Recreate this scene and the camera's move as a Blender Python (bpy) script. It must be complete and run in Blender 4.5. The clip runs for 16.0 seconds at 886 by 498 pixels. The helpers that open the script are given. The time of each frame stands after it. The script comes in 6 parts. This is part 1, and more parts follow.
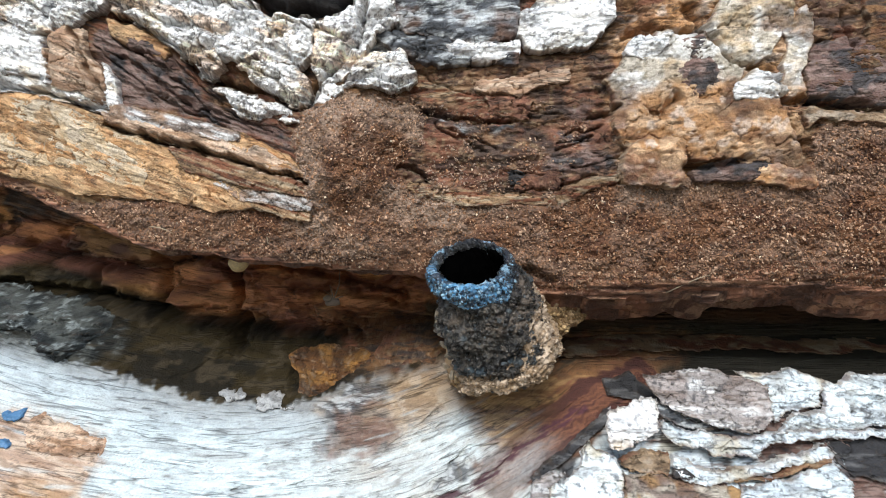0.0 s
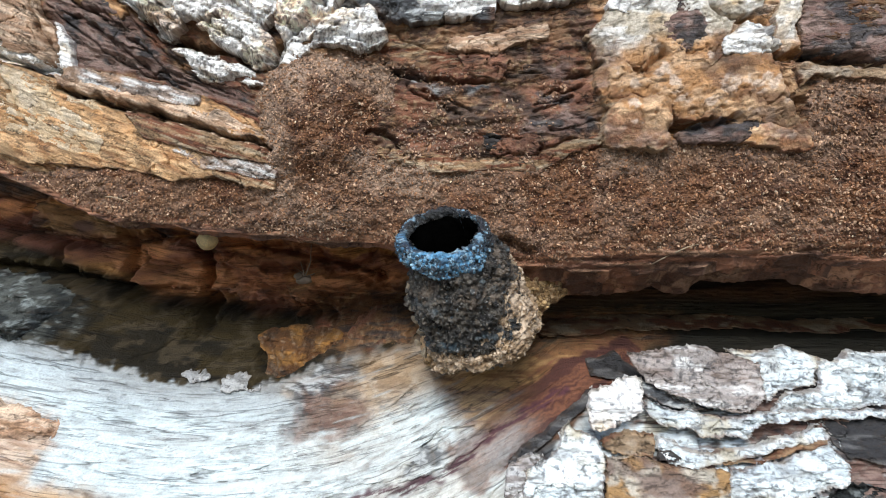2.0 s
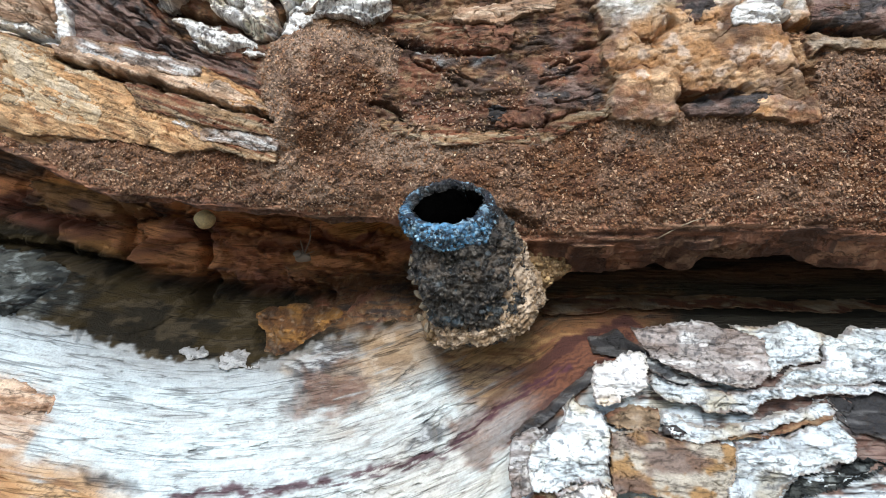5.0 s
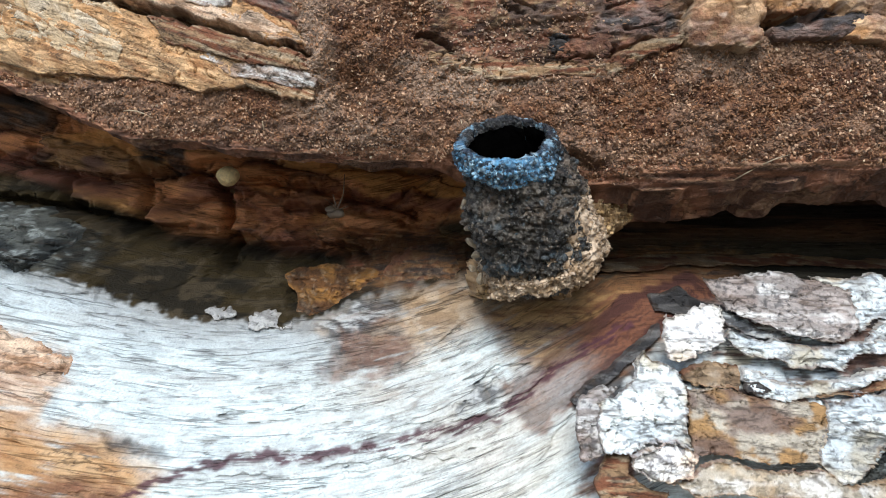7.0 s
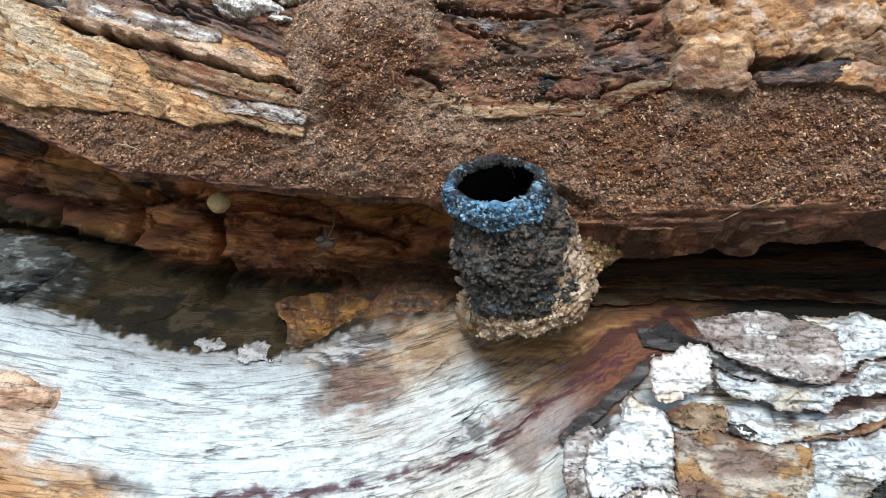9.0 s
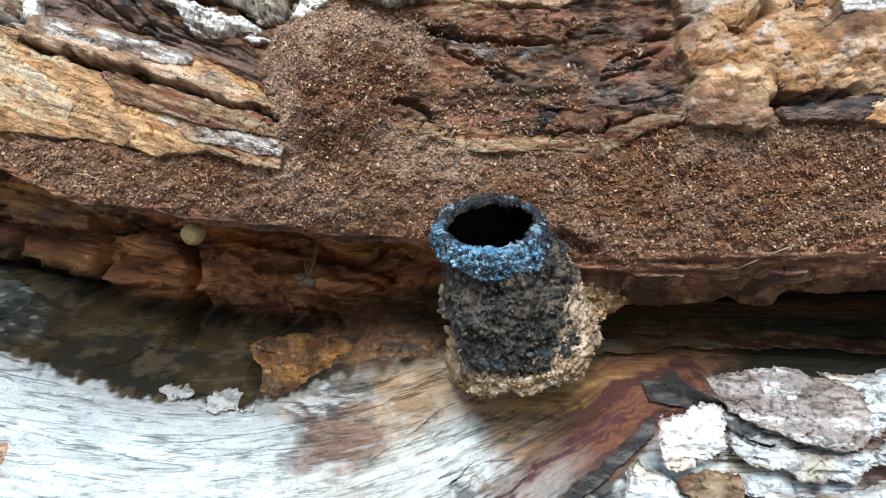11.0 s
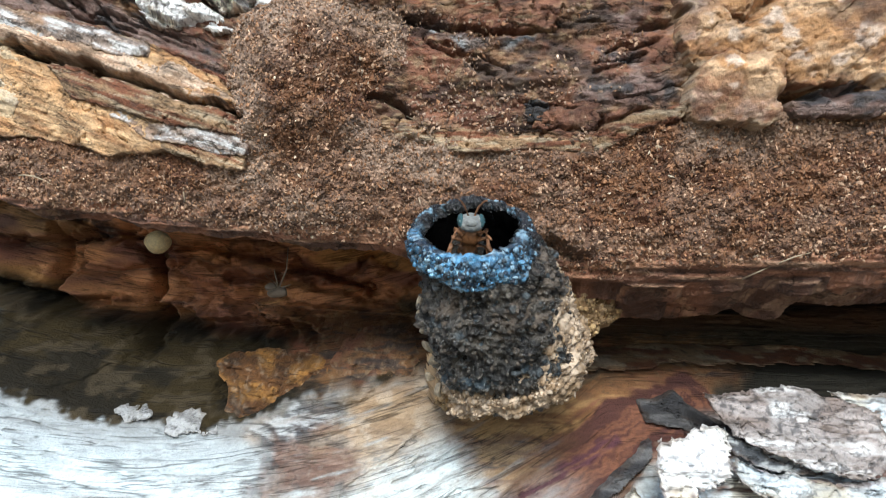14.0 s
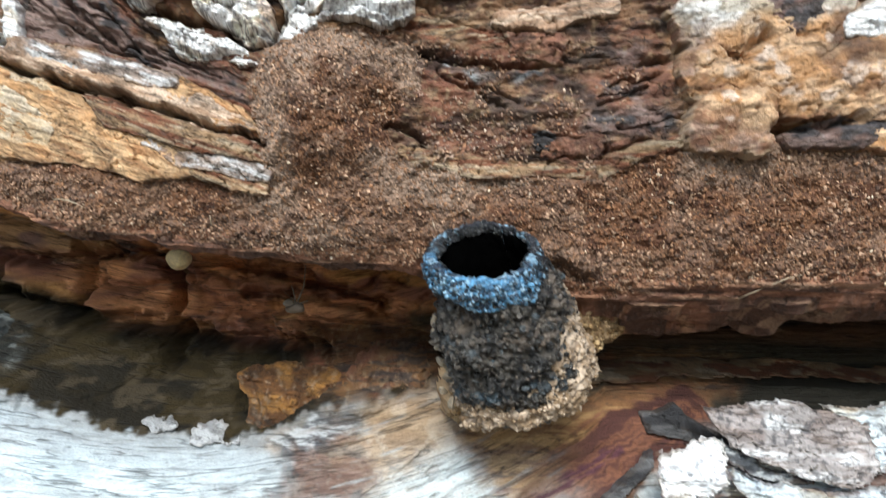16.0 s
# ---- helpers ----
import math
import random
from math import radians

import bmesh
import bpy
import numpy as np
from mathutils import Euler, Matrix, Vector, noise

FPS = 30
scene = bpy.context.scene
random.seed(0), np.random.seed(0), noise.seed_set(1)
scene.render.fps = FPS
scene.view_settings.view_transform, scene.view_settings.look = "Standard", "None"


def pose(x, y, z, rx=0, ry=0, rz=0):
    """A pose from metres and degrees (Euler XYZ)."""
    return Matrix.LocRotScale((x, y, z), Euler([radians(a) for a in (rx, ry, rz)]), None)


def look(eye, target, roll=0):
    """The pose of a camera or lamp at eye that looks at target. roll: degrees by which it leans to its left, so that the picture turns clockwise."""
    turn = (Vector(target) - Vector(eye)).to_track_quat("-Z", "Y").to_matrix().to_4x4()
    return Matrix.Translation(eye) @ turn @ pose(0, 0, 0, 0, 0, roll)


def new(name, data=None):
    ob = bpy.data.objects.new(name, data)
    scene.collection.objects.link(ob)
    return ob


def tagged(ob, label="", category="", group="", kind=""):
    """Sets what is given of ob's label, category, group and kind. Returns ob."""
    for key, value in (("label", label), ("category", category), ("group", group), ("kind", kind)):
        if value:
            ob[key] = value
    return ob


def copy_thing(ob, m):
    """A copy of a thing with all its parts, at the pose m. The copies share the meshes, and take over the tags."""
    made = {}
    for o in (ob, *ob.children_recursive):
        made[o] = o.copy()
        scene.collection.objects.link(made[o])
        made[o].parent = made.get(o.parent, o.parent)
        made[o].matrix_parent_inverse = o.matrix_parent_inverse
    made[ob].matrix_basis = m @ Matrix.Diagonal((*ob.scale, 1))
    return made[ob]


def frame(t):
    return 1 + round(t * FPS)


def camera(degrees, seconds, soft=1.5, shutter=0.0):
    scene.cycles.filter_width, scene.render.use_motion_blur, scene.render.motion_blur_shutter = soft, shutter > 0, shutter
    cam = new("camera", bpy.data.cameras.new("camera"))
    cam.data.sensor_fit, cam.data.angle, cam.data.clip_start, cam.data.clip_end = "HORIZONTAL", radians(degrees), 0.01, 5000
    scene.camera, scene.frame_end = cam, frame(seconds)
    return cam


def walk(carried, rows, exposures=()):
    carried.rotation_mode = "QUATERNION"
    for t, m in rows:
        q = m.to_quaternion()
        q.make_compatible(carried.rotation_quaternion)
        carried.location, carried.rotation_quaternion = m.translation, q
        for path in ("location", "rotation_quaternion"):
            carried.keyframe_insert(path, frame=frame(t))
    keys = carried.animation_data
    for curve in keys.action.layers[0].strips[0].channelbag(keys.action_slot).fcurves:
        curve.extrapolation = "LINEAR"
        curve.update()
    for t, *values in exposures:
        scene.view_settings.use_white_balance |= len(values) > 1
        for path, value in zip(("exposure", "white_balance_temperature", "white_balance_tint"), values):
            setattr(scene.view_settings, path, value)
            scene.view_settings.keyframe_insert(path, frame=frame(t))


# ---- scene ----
cam = camera(57.5, 16.0, soft=1.0, shutter=0.5)
METRES = 0.07
MM = 0.001
ROWS = [
    (0.0, 0.0, 0.0, 0.0, 0.0, 0.0, -0.0),
    (0.5, 0.0057, 0.004, -0.0126, -0.01, -0.01, -0.01),
    (1.0, 0.0055, 0.0377, -0.0345, -0.01, -0.06, -0.01),
    (1.5, 0.0354, 0.0608, -0.0368, -0.13, -0.04, -0.05),
    (2.0, 0.0373, 0.0718, -0.0428, -0.13, -0.03, -0.06),
    (2.5, 0.0431, 0.0716, -0.0518, -0.31, -0.12, -0.05),
    (3.0, 0.0347, 0.0625, -0.0432, -0.43, -0.08, -0.08),
    (3.2, 0.0285, 0.0536, -0.0339, -0.43, -0.11, -0.06),
    (5.3, 0.0143, 0.0948, -0.0803, -0.86, -0.13, -0.42),
    (5.5, 0.0067, 0.1026, -0.0797, -0.83, -0.34, -0.3),
    (6.0, 0.0201, 0.1183, -0.1078, -0.89, -0.26, -0.37),
    (6.5, 0.0096, 0.1385, -0.1415, -1.02, -0.32, -0.33),
    (7.0, -0.0503, 0.1806, -0.1468, -0.89, -0.31, -0.4),
    (7.5, -0.0257, 0.1836, -0.0911, -0.94, -0.15, -0.71),
    (8.0, -0.02, 0.1712, -0.0605, -1.15, -0.16, -0.66),
    (8.5, -0.0392, 0.1787, -0.0936, -1.28, -0.13, -0.69),
    (9.0, -0.0428, 0.1793, -0.1003, -1.23, -0.17, -0.7),
    (9.5, -0.0719, 0.1913, -0.0999, -1.07, 0.03, -0.88),
    (9.7, -0.0595, 0.1844, -0.073, -0.99, 0.21, -1.03),
    (11.8, -0.0338, 0.315, -0.0599, -2.23, 1.17, -1.39),
    (12.0, -0.0418, 0.3079, -0.0442, -2.32, 1.13, -1.35),
    (12.5, -0.0436, 0.3343, -0.0435, -2.24, 1.43, -1.44),
    (13.0, -0.0381, 0.3336, -0.0329, -2.33, 1.5, -1.41),
    (13.5, -0.0253, 0.3263, -0.0407, -2.36, 1.73, -1.44),
    (14.0, -0.0196, 0.353, -0.0667, -2.35, 1.77, -1.42),
    (14.5, -0.0213, 0.3605, -0.0882, -2.28, 2.07, -1.47),
    (15.0, -0.0121, 0.3084, -0.0558, -2.37, 2.36, -1.48),
    (15.5, -0.0129, 0.3136, -0.0952, -2.36, 2.31, -1.47),
    (16.0, -0.036, 0.3005, -0.05, -2.29, 2.11, -1.4),
]
walk(cam, [(t, pose(METRES * x, METRES * y, METRES * z, 90 + pitch, roll, yaw)) for t, x, y, z, yaw, pitch, roll in ROWS], [(0, 0.41, 6450, 8.5), (9.5, 0.41, 6450, 8.5), (12, 0.64, 6350, 6), (16, 0.64, 6350, 6)])

# ---- daylight: bright open shade under a hazy sky, from above and a little behind the camera ----
world = bpy.data.worlds.new("sky")
scene.world = world
world.use_nodes = True
nt = world.node_tree
sky = nt.nodes.new("ShaderNodeTexSky")
sky.sky_type, sky.sun_disc = "NISHITA", False
sky.sun_elevation, sky.sun_rotation = radians(40), radians(186)
nt.nodes["Background"].inputs["Strength"].default_value = 0.15
nt.links.new(sky.outputs[0], nt.nodes["Background"].inputs["Color"])
sun = new("sun", bpy.data.lights.new("sun", "SUN"))
sun.data.energy, sun.data.angle, sun.data.color = 3.1, radians(26), (1.0, 0.985, 0.945)
sun.matrix_world = look((-0.1, -0.80, 0.68), (0, 0.09, 0))

# ---- seeded noise on arrays ----


def hashed(i, j, seed):
    h = (i.astype(np.int64) * 374761393 + j.astype(np.int64) * 668265263 + seed * 1442695041) & 0xFFFFFFFF
    h = ((h ^ (h >> 13)) * 1274126177) & 0xFFFFFFFF
    h = ((h ^ (h >> 16)) * 2246822519) & 0xFFFFFFFF
    return ((h ^ (h >> 15)) & 0xFFFFFF) / 16777215.0


def grain(x, z, seed=0):
    """Value noise, 0 to 1, with cells of 1."""
    i, j = np.floor(x), np.floor(z)
    u, v = x - i, z - j
    u, v = u * u * (3 - 2 * u), v * v * (3 - 2 * v)
    a, b, c, d = hashed(i, j, seed), hashed(i + 1, j, seed), hashed(i, j + 1, seed), hashed(i + 1, j + 1, seed)
    return (a * (1 - u) + b * u) * (1 - v) + (c * (1 - u) + d * u) * v


def fbm(x, z, seed=0, octaves=4, gain=0.5):
    total, amp, s = 0.0, 1.0, 0.0
    for o in range(octaves):
        total = total + amp * grain(x * 2.03 ** o + 17.3 * o, z * 2.03 ** o - 9.1 * o, seed + o)
        s += amp
        amp *= gain
    return total / s


def cells(x, z, seed=0):
    """Cracked cells: distance to the nearest border, and a random number for each cell."""
    i, j = np.floor(x), np.floor(z)
    f1, f2, who = np.full(x.shape, 9.0), np.full(x.shape, 9.0), np.zeros(x.shape)
    for di in (-1, 0, 1):
        for dj in (-1, 0, 1):
            ci, cj = i + di, j + dj
            px, pz = ci + hashed(ci, cj, seed), cj + hashed(ci, cj, seed + 7)
            d = np.hypot(x - px, z - pz)
            near = d < f1
            f2 = np.where(near, f1, np.minimum(f2, d))
            who = np.where(near, hashed(ci, cj, seed + 13), who)
            f1 = np.where(near, d, f1)
    return f2 - f1, who


def to_line(x, z, line):
    """Distance to a line of points."""
    best = np.full(np.shape(x), 1e9)
    for (ax, az), (bx, bz) in zip(line, line[1:]):
        dx, dz = bx - ax, bz - az
        w = np.clip(((x - ax) * dx + (z - az) * dz) / (dx * dx + dz * dz + 1e-9), 0, 1)
        best = np.minimum(best, np.hypot(x - ax - w * dx, z - az - w * dz))
    return best


def inside(x, z, outline):
    """Distance to the outline, positive inside it."""
    d = to_line(x, z, outline + outline[:1])
    odd = np.zeros(np.shape(x), bool)
    for (ax, az), (bx, bz) in zip(outline, outline[1:] + outline[:1]):
        cross = (az > z) != (bz > z)
        odd ^= cross & (x < (bx - ax) * (z - az) / (bz - az + 1e-9) + ax)
    return np.where(odd, d, -d)


def ragged(x, z, amount=0.5, seed=5):
    return amount * (fbm(x * 0.9, z * 0.9, seed, 3) - 0.5) * 2.2


def terrace(v, n, seed=0):
    """Steps of a flaking surface: n layers with steep broken edges."""
    q = v * n
    f = q - np.floor(q)
    return (np.floor(q) + smooth(0.78, 1.0, f) + 0.12 * f) / n


def ridge(x, z, seed=0, octaves=4):
    """Sharp crests and creases, 0 to 1."""
    total, amp, s = 0.0, 1.0, 0.0
    for o in range(octaves):
        total = total + amp * (1 - np.abs(2 * grain(x * 2.1 ** o + 5.7 * o, z * 2.1 ** o + 3.3 * o, seed + o) - 1))
        s += amp
        amp *= 0.55
    return total / s


def blend(a, b, w):
    """Colours a and b mixed by w, point by point."""
    return np.asarray(a) * (1 - w[..., None]) + np.asarray(b) * w[..., None]


# ---- the log's large form: smooth depths in millimetres ----
def lerp(v, table):
    return np.interp(v, [p[0] for p in table], [p[1] for p in table])


LIP = [(-160, 14), (-70, 12), (-52, 7.4), (-47, 5.6), (-42, 3.4), (-38, 1.7), (-33, 0), (-25, -0.8), (-18, -1.5), (-5.6, -2.7), (3, -3.2), (12.5, -5.2), (19.6, -4.8), (30.5, -4.2), (36, -3.6), (43, -4.4), (160, -6)]
LEDGE = [(-160, -6), (-60, -8.5), (-47, -11), (-38, -14.5), (-30, -17.2), (-18, -18), (-13, -16.8), (-8, -14.8), (0, -14.2), (8, -13.8), (14, -13.2), (18, -13.4), (24, -12.6), (40, -13), (160, -13)]


def smooth(a, b, v):
    w = np.clip((v - a) / (b - a), 0, 1)
    return w * w * (3 - 2 * w)


def lip_z(x):
    return lerp(x, LIP)


def ledge_z(x):
    return (lerp(x - 1.5, LEDGE) + lerp(x, LEDGE) + lerp(x + 1.5, LEDGE)) / 3


def upper_depth(x, z):
    """How far back the upper half of the log lies."""
    s = z - lip_z(x)
    y = 85.2 - 0.175 * x - 2.2 * smooth(12, 30, x)
    y = y + (1.4 + 2.2 * smooth(-30, -8, x)) * np.exp(-np.clip(s, 0, 99) / 2.4)
    y = y - 1.6 * smooth(6, 16, s) * smooth(-5, 8, x) - 1.0 * smooth(8, 20, s) * smooth(-20, -40, x)
    return y + np.clip(s - 33, 0, 99) ** 2 / 110


# the thick bark that still clings to the lower half: its outline, and how far back its face lies
SLAB = [(21.1, -13.8), (24.5, -13.1), (28.3, -12.7), (31.5, -13.2), (35.2, -13.2), (37.9, -12.6), (40.3, -13.8), (48.1, -13.1), (56.7, -13.1), (48.3, -31.8), (33.4, -31.3), (23.1, -29.9), (16.0, -29.4), (14.1, -29.2), (12.9, -28.4), (12.7, -27.3), (10.5, -27.0), (8.9, -27.4), (8.7, -25.9), (8.8, -23.6), (12.4, -21.1), (14.6, -19.8), (16.8, -18.8), (17.5, -16.6), (19.9, -16.0)]


def slab_depth(x, z):
    return 86.0 + 0.75 * np.clip(z + 13.5, -11, 5) + 0.45 * np.clip(z + 24.5, -30, 0) - 0.02 * (x - 20)


def on_slab(x, z):
    w = np.zeros(np.shape(x))
    ok = (x > 5) & (x < 59) & (z > -38) & (z < -11)
    if ok.any():
        px, pz = x[ok], z[ok]
        w[ok] = smooth(2.0, 3.0, inside(px + ragged(px, pz, 0.5, 35), pz + ragged(px, pz, 0.5, 36), SLAB))
    return w


def lower_depth(x, z):
    """How far back the lower half lies: the bare wood slopes down and forward, the hollow's floor rises behind it."""
    d = z - ledge_z(x)
    front = 97.5 + 1.02 * np.clip(d, -13, 0) + 0.45 * np.clip(d + 13, -12, 0) + 0.05 * np.clip(d + 25, -60, 0)
    front = front - 0.04 * np.clip(x + 10, 0, 60) - 2.5 * smooth(9, 17, x) * smooth(-2, -7, d)
    back = 116 - 10 * smooth(-6, 10, x) - 0.03 * x
    y = np.where(d < 0, front, np.minimum(front + (1.9 + 1.6 * smooth(-16, -8, x) + 2.4 * smooth(10, 18, x)) * d, back) + 0.05 * d) + 2.0 * np.clip(-34 - z, 0, 99) ** 2 / 60
    w = on_slab(x, z)
    return y * (1 - w) + np.minimum(y, slab_depth(x, z)) * w


# ---- colours of wood and bark ----
CREAM = (0.64, 0.485, 0.31)
OCHRE = (0.53, 0.295, 0.135)
TAN = (0.56, 0.42, 0.25)
CHAR = (0.045, 0.045, 0.05)
UMBER = (0.20, 0.092, 0.045)
RED = (0.28, 0.11, 0.065)
PLUM = (0.20, 0.12, 0.10)
DIRT = (0.235, 0.108, 0.052)
MOSS = (0.115, 0.085, 0.04)


def along_grain(x, z):
    """Height across the grain of the upper half, which falls towards the nest on one side."""
    return z + 0.33 * np.minimum(x + 12, 0)


def look_of(kind, x, z, seed=0):
    """The uneven colour of a kind of bark or wood: patches, streaks along the grain, flecks, hair cracks."""
    flat = z
    z = along_grain(x, z)
    # pale is white toned down: weaker light on the lower bark, in colour
    tone = {"white": 1.2, "knob": 1.75, "chip": 0.42, "cream": 0.8, "crumb": 0.85, "pale": 0.95, "ochre": 0.78, "crust": 0.78, "grey": 1.1, "tanwood": 0.85, "rust": 0.62, "driftwood": 0.85, "amber": 0.5, "golden": 0.9, "crimson": 1.0}.get(kind, 0.66)
    big = fbm(x * 0.22, z * 0.3, seed, 4)
    mid = fbm(x * 0.6, z * 0.9, seed + 3, 4)
    streak = fbm(x * 0.35, z * 2.6, seed + 5, 4)
    fleck = fbm(x * 2.2, z * 2.6, seed + 9, 3)
    if kind == "crust":
        c = blend((0.56, 0.30, 0.135), (0.76, 0.50, 0.30), smooth(0.40, 0.60, mid))
        c = blend(c, (0.30, 0.145, 0.075), smooth(0.50, 0.60, fbm(x * 0.45, z * 0.6, seed + 71, 4)) * 0.75)
        c = blend(c, (0.86, 0.70, 0.58), smooth(0.58, 0.68, fbm(x * 0.8, z * 1.0, seed + 73, 4)) * 0.7)
        c = blend(c, (0.16, 0.08, 0.05), smooth(0.62, 0.70, fleck) * 0.4)
    elif kind == "ochre":
        c = blend(OCHRE, (0.62, 0.385, 0.20), smooth(0.40, 0.58, mid))
        c = blend(c, (0.68, 0.47, 0.27), smooth(0.48, 0.62, big) * 0.55)
        c = blend(c, (0.30, 0.13, 0.05), smooth(0.55, 0.7, streak) * 0.7)
    elif kind == "crumb":
        c = blend((0.58, 0.52, 0.43), (0.82, 0.80, 0.76), smooth(0.44, 0.58, mid))
        c = blend(c, (0.48, 0.33, 0.17), smooth(0.54, 0.66, big) * 0.7)
        c = blend(c, (0.24, 0.21, 0.15), smooth(0.56, 0.66, fleck) * 0.6)
    elif kind == "cream":
        c = blend(CREAM, (0.70, 0.58, 0.43), smooth(0.4, 0.6, mid))
        c = blend(c, OCHRE, smooth(0.56, 0.70, big) * 0.55)
        c = blend(c, (0.34, 0.26, 0.17), smooth(0.58, 0.70, fleck) * 0.4)
    elif kind in ("white", "knob", "pale", "chip"):
        c = blend((0.84, 0.86, 0.87), (0.66, 0.64, 0.61), smooth(0.48, 0.68, mid))
        c = blend(c, TAN, smooth(0.58, 0.72, big) * 0.6)
        if kind == "knob":
            c = blend(c, (0.42, 0.27, 0.16), smooth(0.54, 0.66, fbm(x * 0.16, z * 0.5, seed + 51, 3)) * 0.7)
        c = blend(c, (0.16, 0.16, 0.17), smooth(0.66, 0.72, fleck) * 0.75)
        c = blend(c, (0.30, 0.29, 0.29), smooth(0.62, 0.74, streak) * 0.6)
    elif kind == "grey":
        c = blend((0.28, 0.255, 0.245), (0.54, 0.54, 0.54), smooth(0.42, 0.62, streak))
        c = blend(c, (0.20, 0.15, 0.13), smooth(0.5, 0.66, big) * 0.7)
        c = blend(c, CHAR, smooth(0.6, 0.7, fleck) * 0.7)
    elif kind == "strip":
        c = blend((0.86, 0.85, 0.84), (0.44, 0.35, 0.30), smooth(0.42, 0.58, fbm(x * 0.5, z * 2.8, seed + 5, 4, 0.6)))
        c = blend(c, (0.12, 0.10, 0.09), smooth(0.60, 0.68, fleck) * 0.7)
        c = blend(c, (0.40, 0.24, 0.14), smooth(0.54, 0.66, big) * 0.8)
    elif kind == "slate":
        c = blend((0.12, 0.13, 0.145), (0.66, 0.70, 0.72), smooth(0.48, 0.64, fbm(x * 0.5, z * 1.5, seed + 5, 5, 0.6)))
        c = blend(c, UMBER, smooth(0.54, 0.68, big) * 0.7)
    elif kind == "teal":
        c = blend((0.025, 0.032, 0.034), (0.095, 0.105, 0.098), smooth(0.42, 0.6, mid))
        c = blend(c, (0.46, 0.52, 0.52), smooth(0.60, 0.68, fbm(x * 0.9, z * 2.6, seed + 5, 4, 0.6)) * 0.55)
    elif kind == "amber":
        c = blend((0.46, 0.22, 0.055), (0.20, 0.085, 0.025), smooth(0.42, 0.6, mid))
        c = blend(c, (0.62, 0.48, 0.34), smooth(0.60, 0.7, fleck) * 0.4)
    elif kind == "crimson":
        c = blend((0.50, 0.21, 0.10), (0.30, 0.12, 0.065), smooth(0.42, 0.6, mid))
        c = blend(c, (0.12, 0.06, 0.04), smooth(0.56, 0.68, big) * 0.6)
    elif kind == "golden":
        c = blend((0.40, 0.245, 0.11), (0.22, 0.115, 0.052), smooth(0.42, 0.6, streak))
        c = blend(c, (0.14, 0.06, 0.03), smooth(0.58, 0.68, fbm(x * 0.3, z * 1.0, seed + 57, 4)) * 0.6)
    elif kind == "plum":
        c = blend(PLUM, (0.32, 0.22, 0.19), smooth(0.42, 0.6, streak))
        c = blend(c, (0.05, 0.06, 0.07), smooth(0.52, 0.64, mid) * 0.8)
        c = blend(c, (0.34, 0.30, 0.27), smooth(0.60, 0.7, fleck) * 0.35)
    elif kind == "umber":
        c = blend(UMBER, (0.26, 0.135, 0.06), smooth(0.42, 0.6, mid))
        c = blend(c, RED, smooth(0.5, 0.64, big) * 0.8)
        c = blend(c, (0.06, 0.055, 0.055), smooth(0.56, 0.68, streak) * 0.8)
        c = blend(c, (0.36, 0.25, 0.15), smooth(0.6, 0.7, fleck) * 0.6)
    elif kind == "brown":
        c = blend((0.30, 0.165, 0.09), (0.16, 0.083, 0.052), smooth(0.40, 0.56, fbm(x * 0.8, flat * 0.9, seed + 41, 4)))
        c = blend(c, RED, smooth(0.54, 0.66, big) * 0.7)
        c = blend(c, (0.48, 0.34, 0.20), smooth(0.58, 0.7, fleck) * 0.6)
        c = blend(c, (0.07, 0.05, 0.045), smooth(0.58, 0.68, fbm(x * 0.35, flat * 0.8, seed + 43, 4)) * 0.75)
    elif kind == "red":
        c = blend((0.33, 0.15, 0.09), (0.20, 0.09, 0.058), smooth(0.42, 0.6, mid))
        c = blend(c, (0.42, 0.25, 0.15), smooth(0.58, 0.7, fleck) * 0.5)
    elif kind == "char":
        c = blend(CHAR, (0.14, 0.14, 0.145), smooth(0.45, 0.65, streak))
    elif kind == "fibre":
        c = blend((0.42, 0.27, 0.15), (0.24, 0.09, 0.045), smooth(0.44, 0.58, streak))
        c = blend(c, (0.60, 0.48, 0.33), smooth(0.58, 0.68, fbm(x * 0.5, z * 4, seed + 2, 3)) * 0.8)
    elif kind == "rust":
        c = blend((0.31, 0.15, 0.068), UMBER, smooth(0.45, 0.62, mid))
        c = blend(c, OCHRE, smooth(0.52, 0.64, big) * 0.35)
    elif kind == "tanwood":
        c = blend((0.42, 0.30, 0.19), (0.26, 0.17, 0.10), smooth(0.42, 0.6, streak))
        c = blend(c, (0.55, 0.46, 0.36), smooth(0.54, 0.66, mid) * 0.7)
    elif kind == "driftwood":
        c = blend((0.66, 0.49, 0.36), (0.45, 0.28, 0.18), smooth(0.45, 0.62, streak))
        c = blend(c, (0.26, 0.15, 0.08), smooth(0.58, 0.66, fbm(x * 0.4, z * 1.6, seed + 55, 4)) * 0.6)
    elif kind == "stained":
        c = blend((0.66, 0.60, 0.50), (0.50, 0.30, 0.13), smooth(0.42, 0.58, mid))
        c = blend(c, (0.20, 0.13, 0.11), smooth(0.48, 0.62, big) * 0.85)
    else:
        c = blend(DIRT, (0.155, 0.066, 0.034), smooth(0.42, 0.6, mid))
        c = blend(c, (0.33, 0.20, 0.135), smooth(0.52, 0.66, big) * 0.7)
        return c * tone
    hair = smooth(0.034, 0.0, np.abs(fbm(x * 0.16, z * 1.0, seed + 31, 4, 0.6) - 0.5)) * smooth(0.42, 0.56, fbm(x * 0.3, flat * 0.6, seed + 33, 2))
    c = blend(c, (0.05, 0.035, 0.025), hair * 0.75)
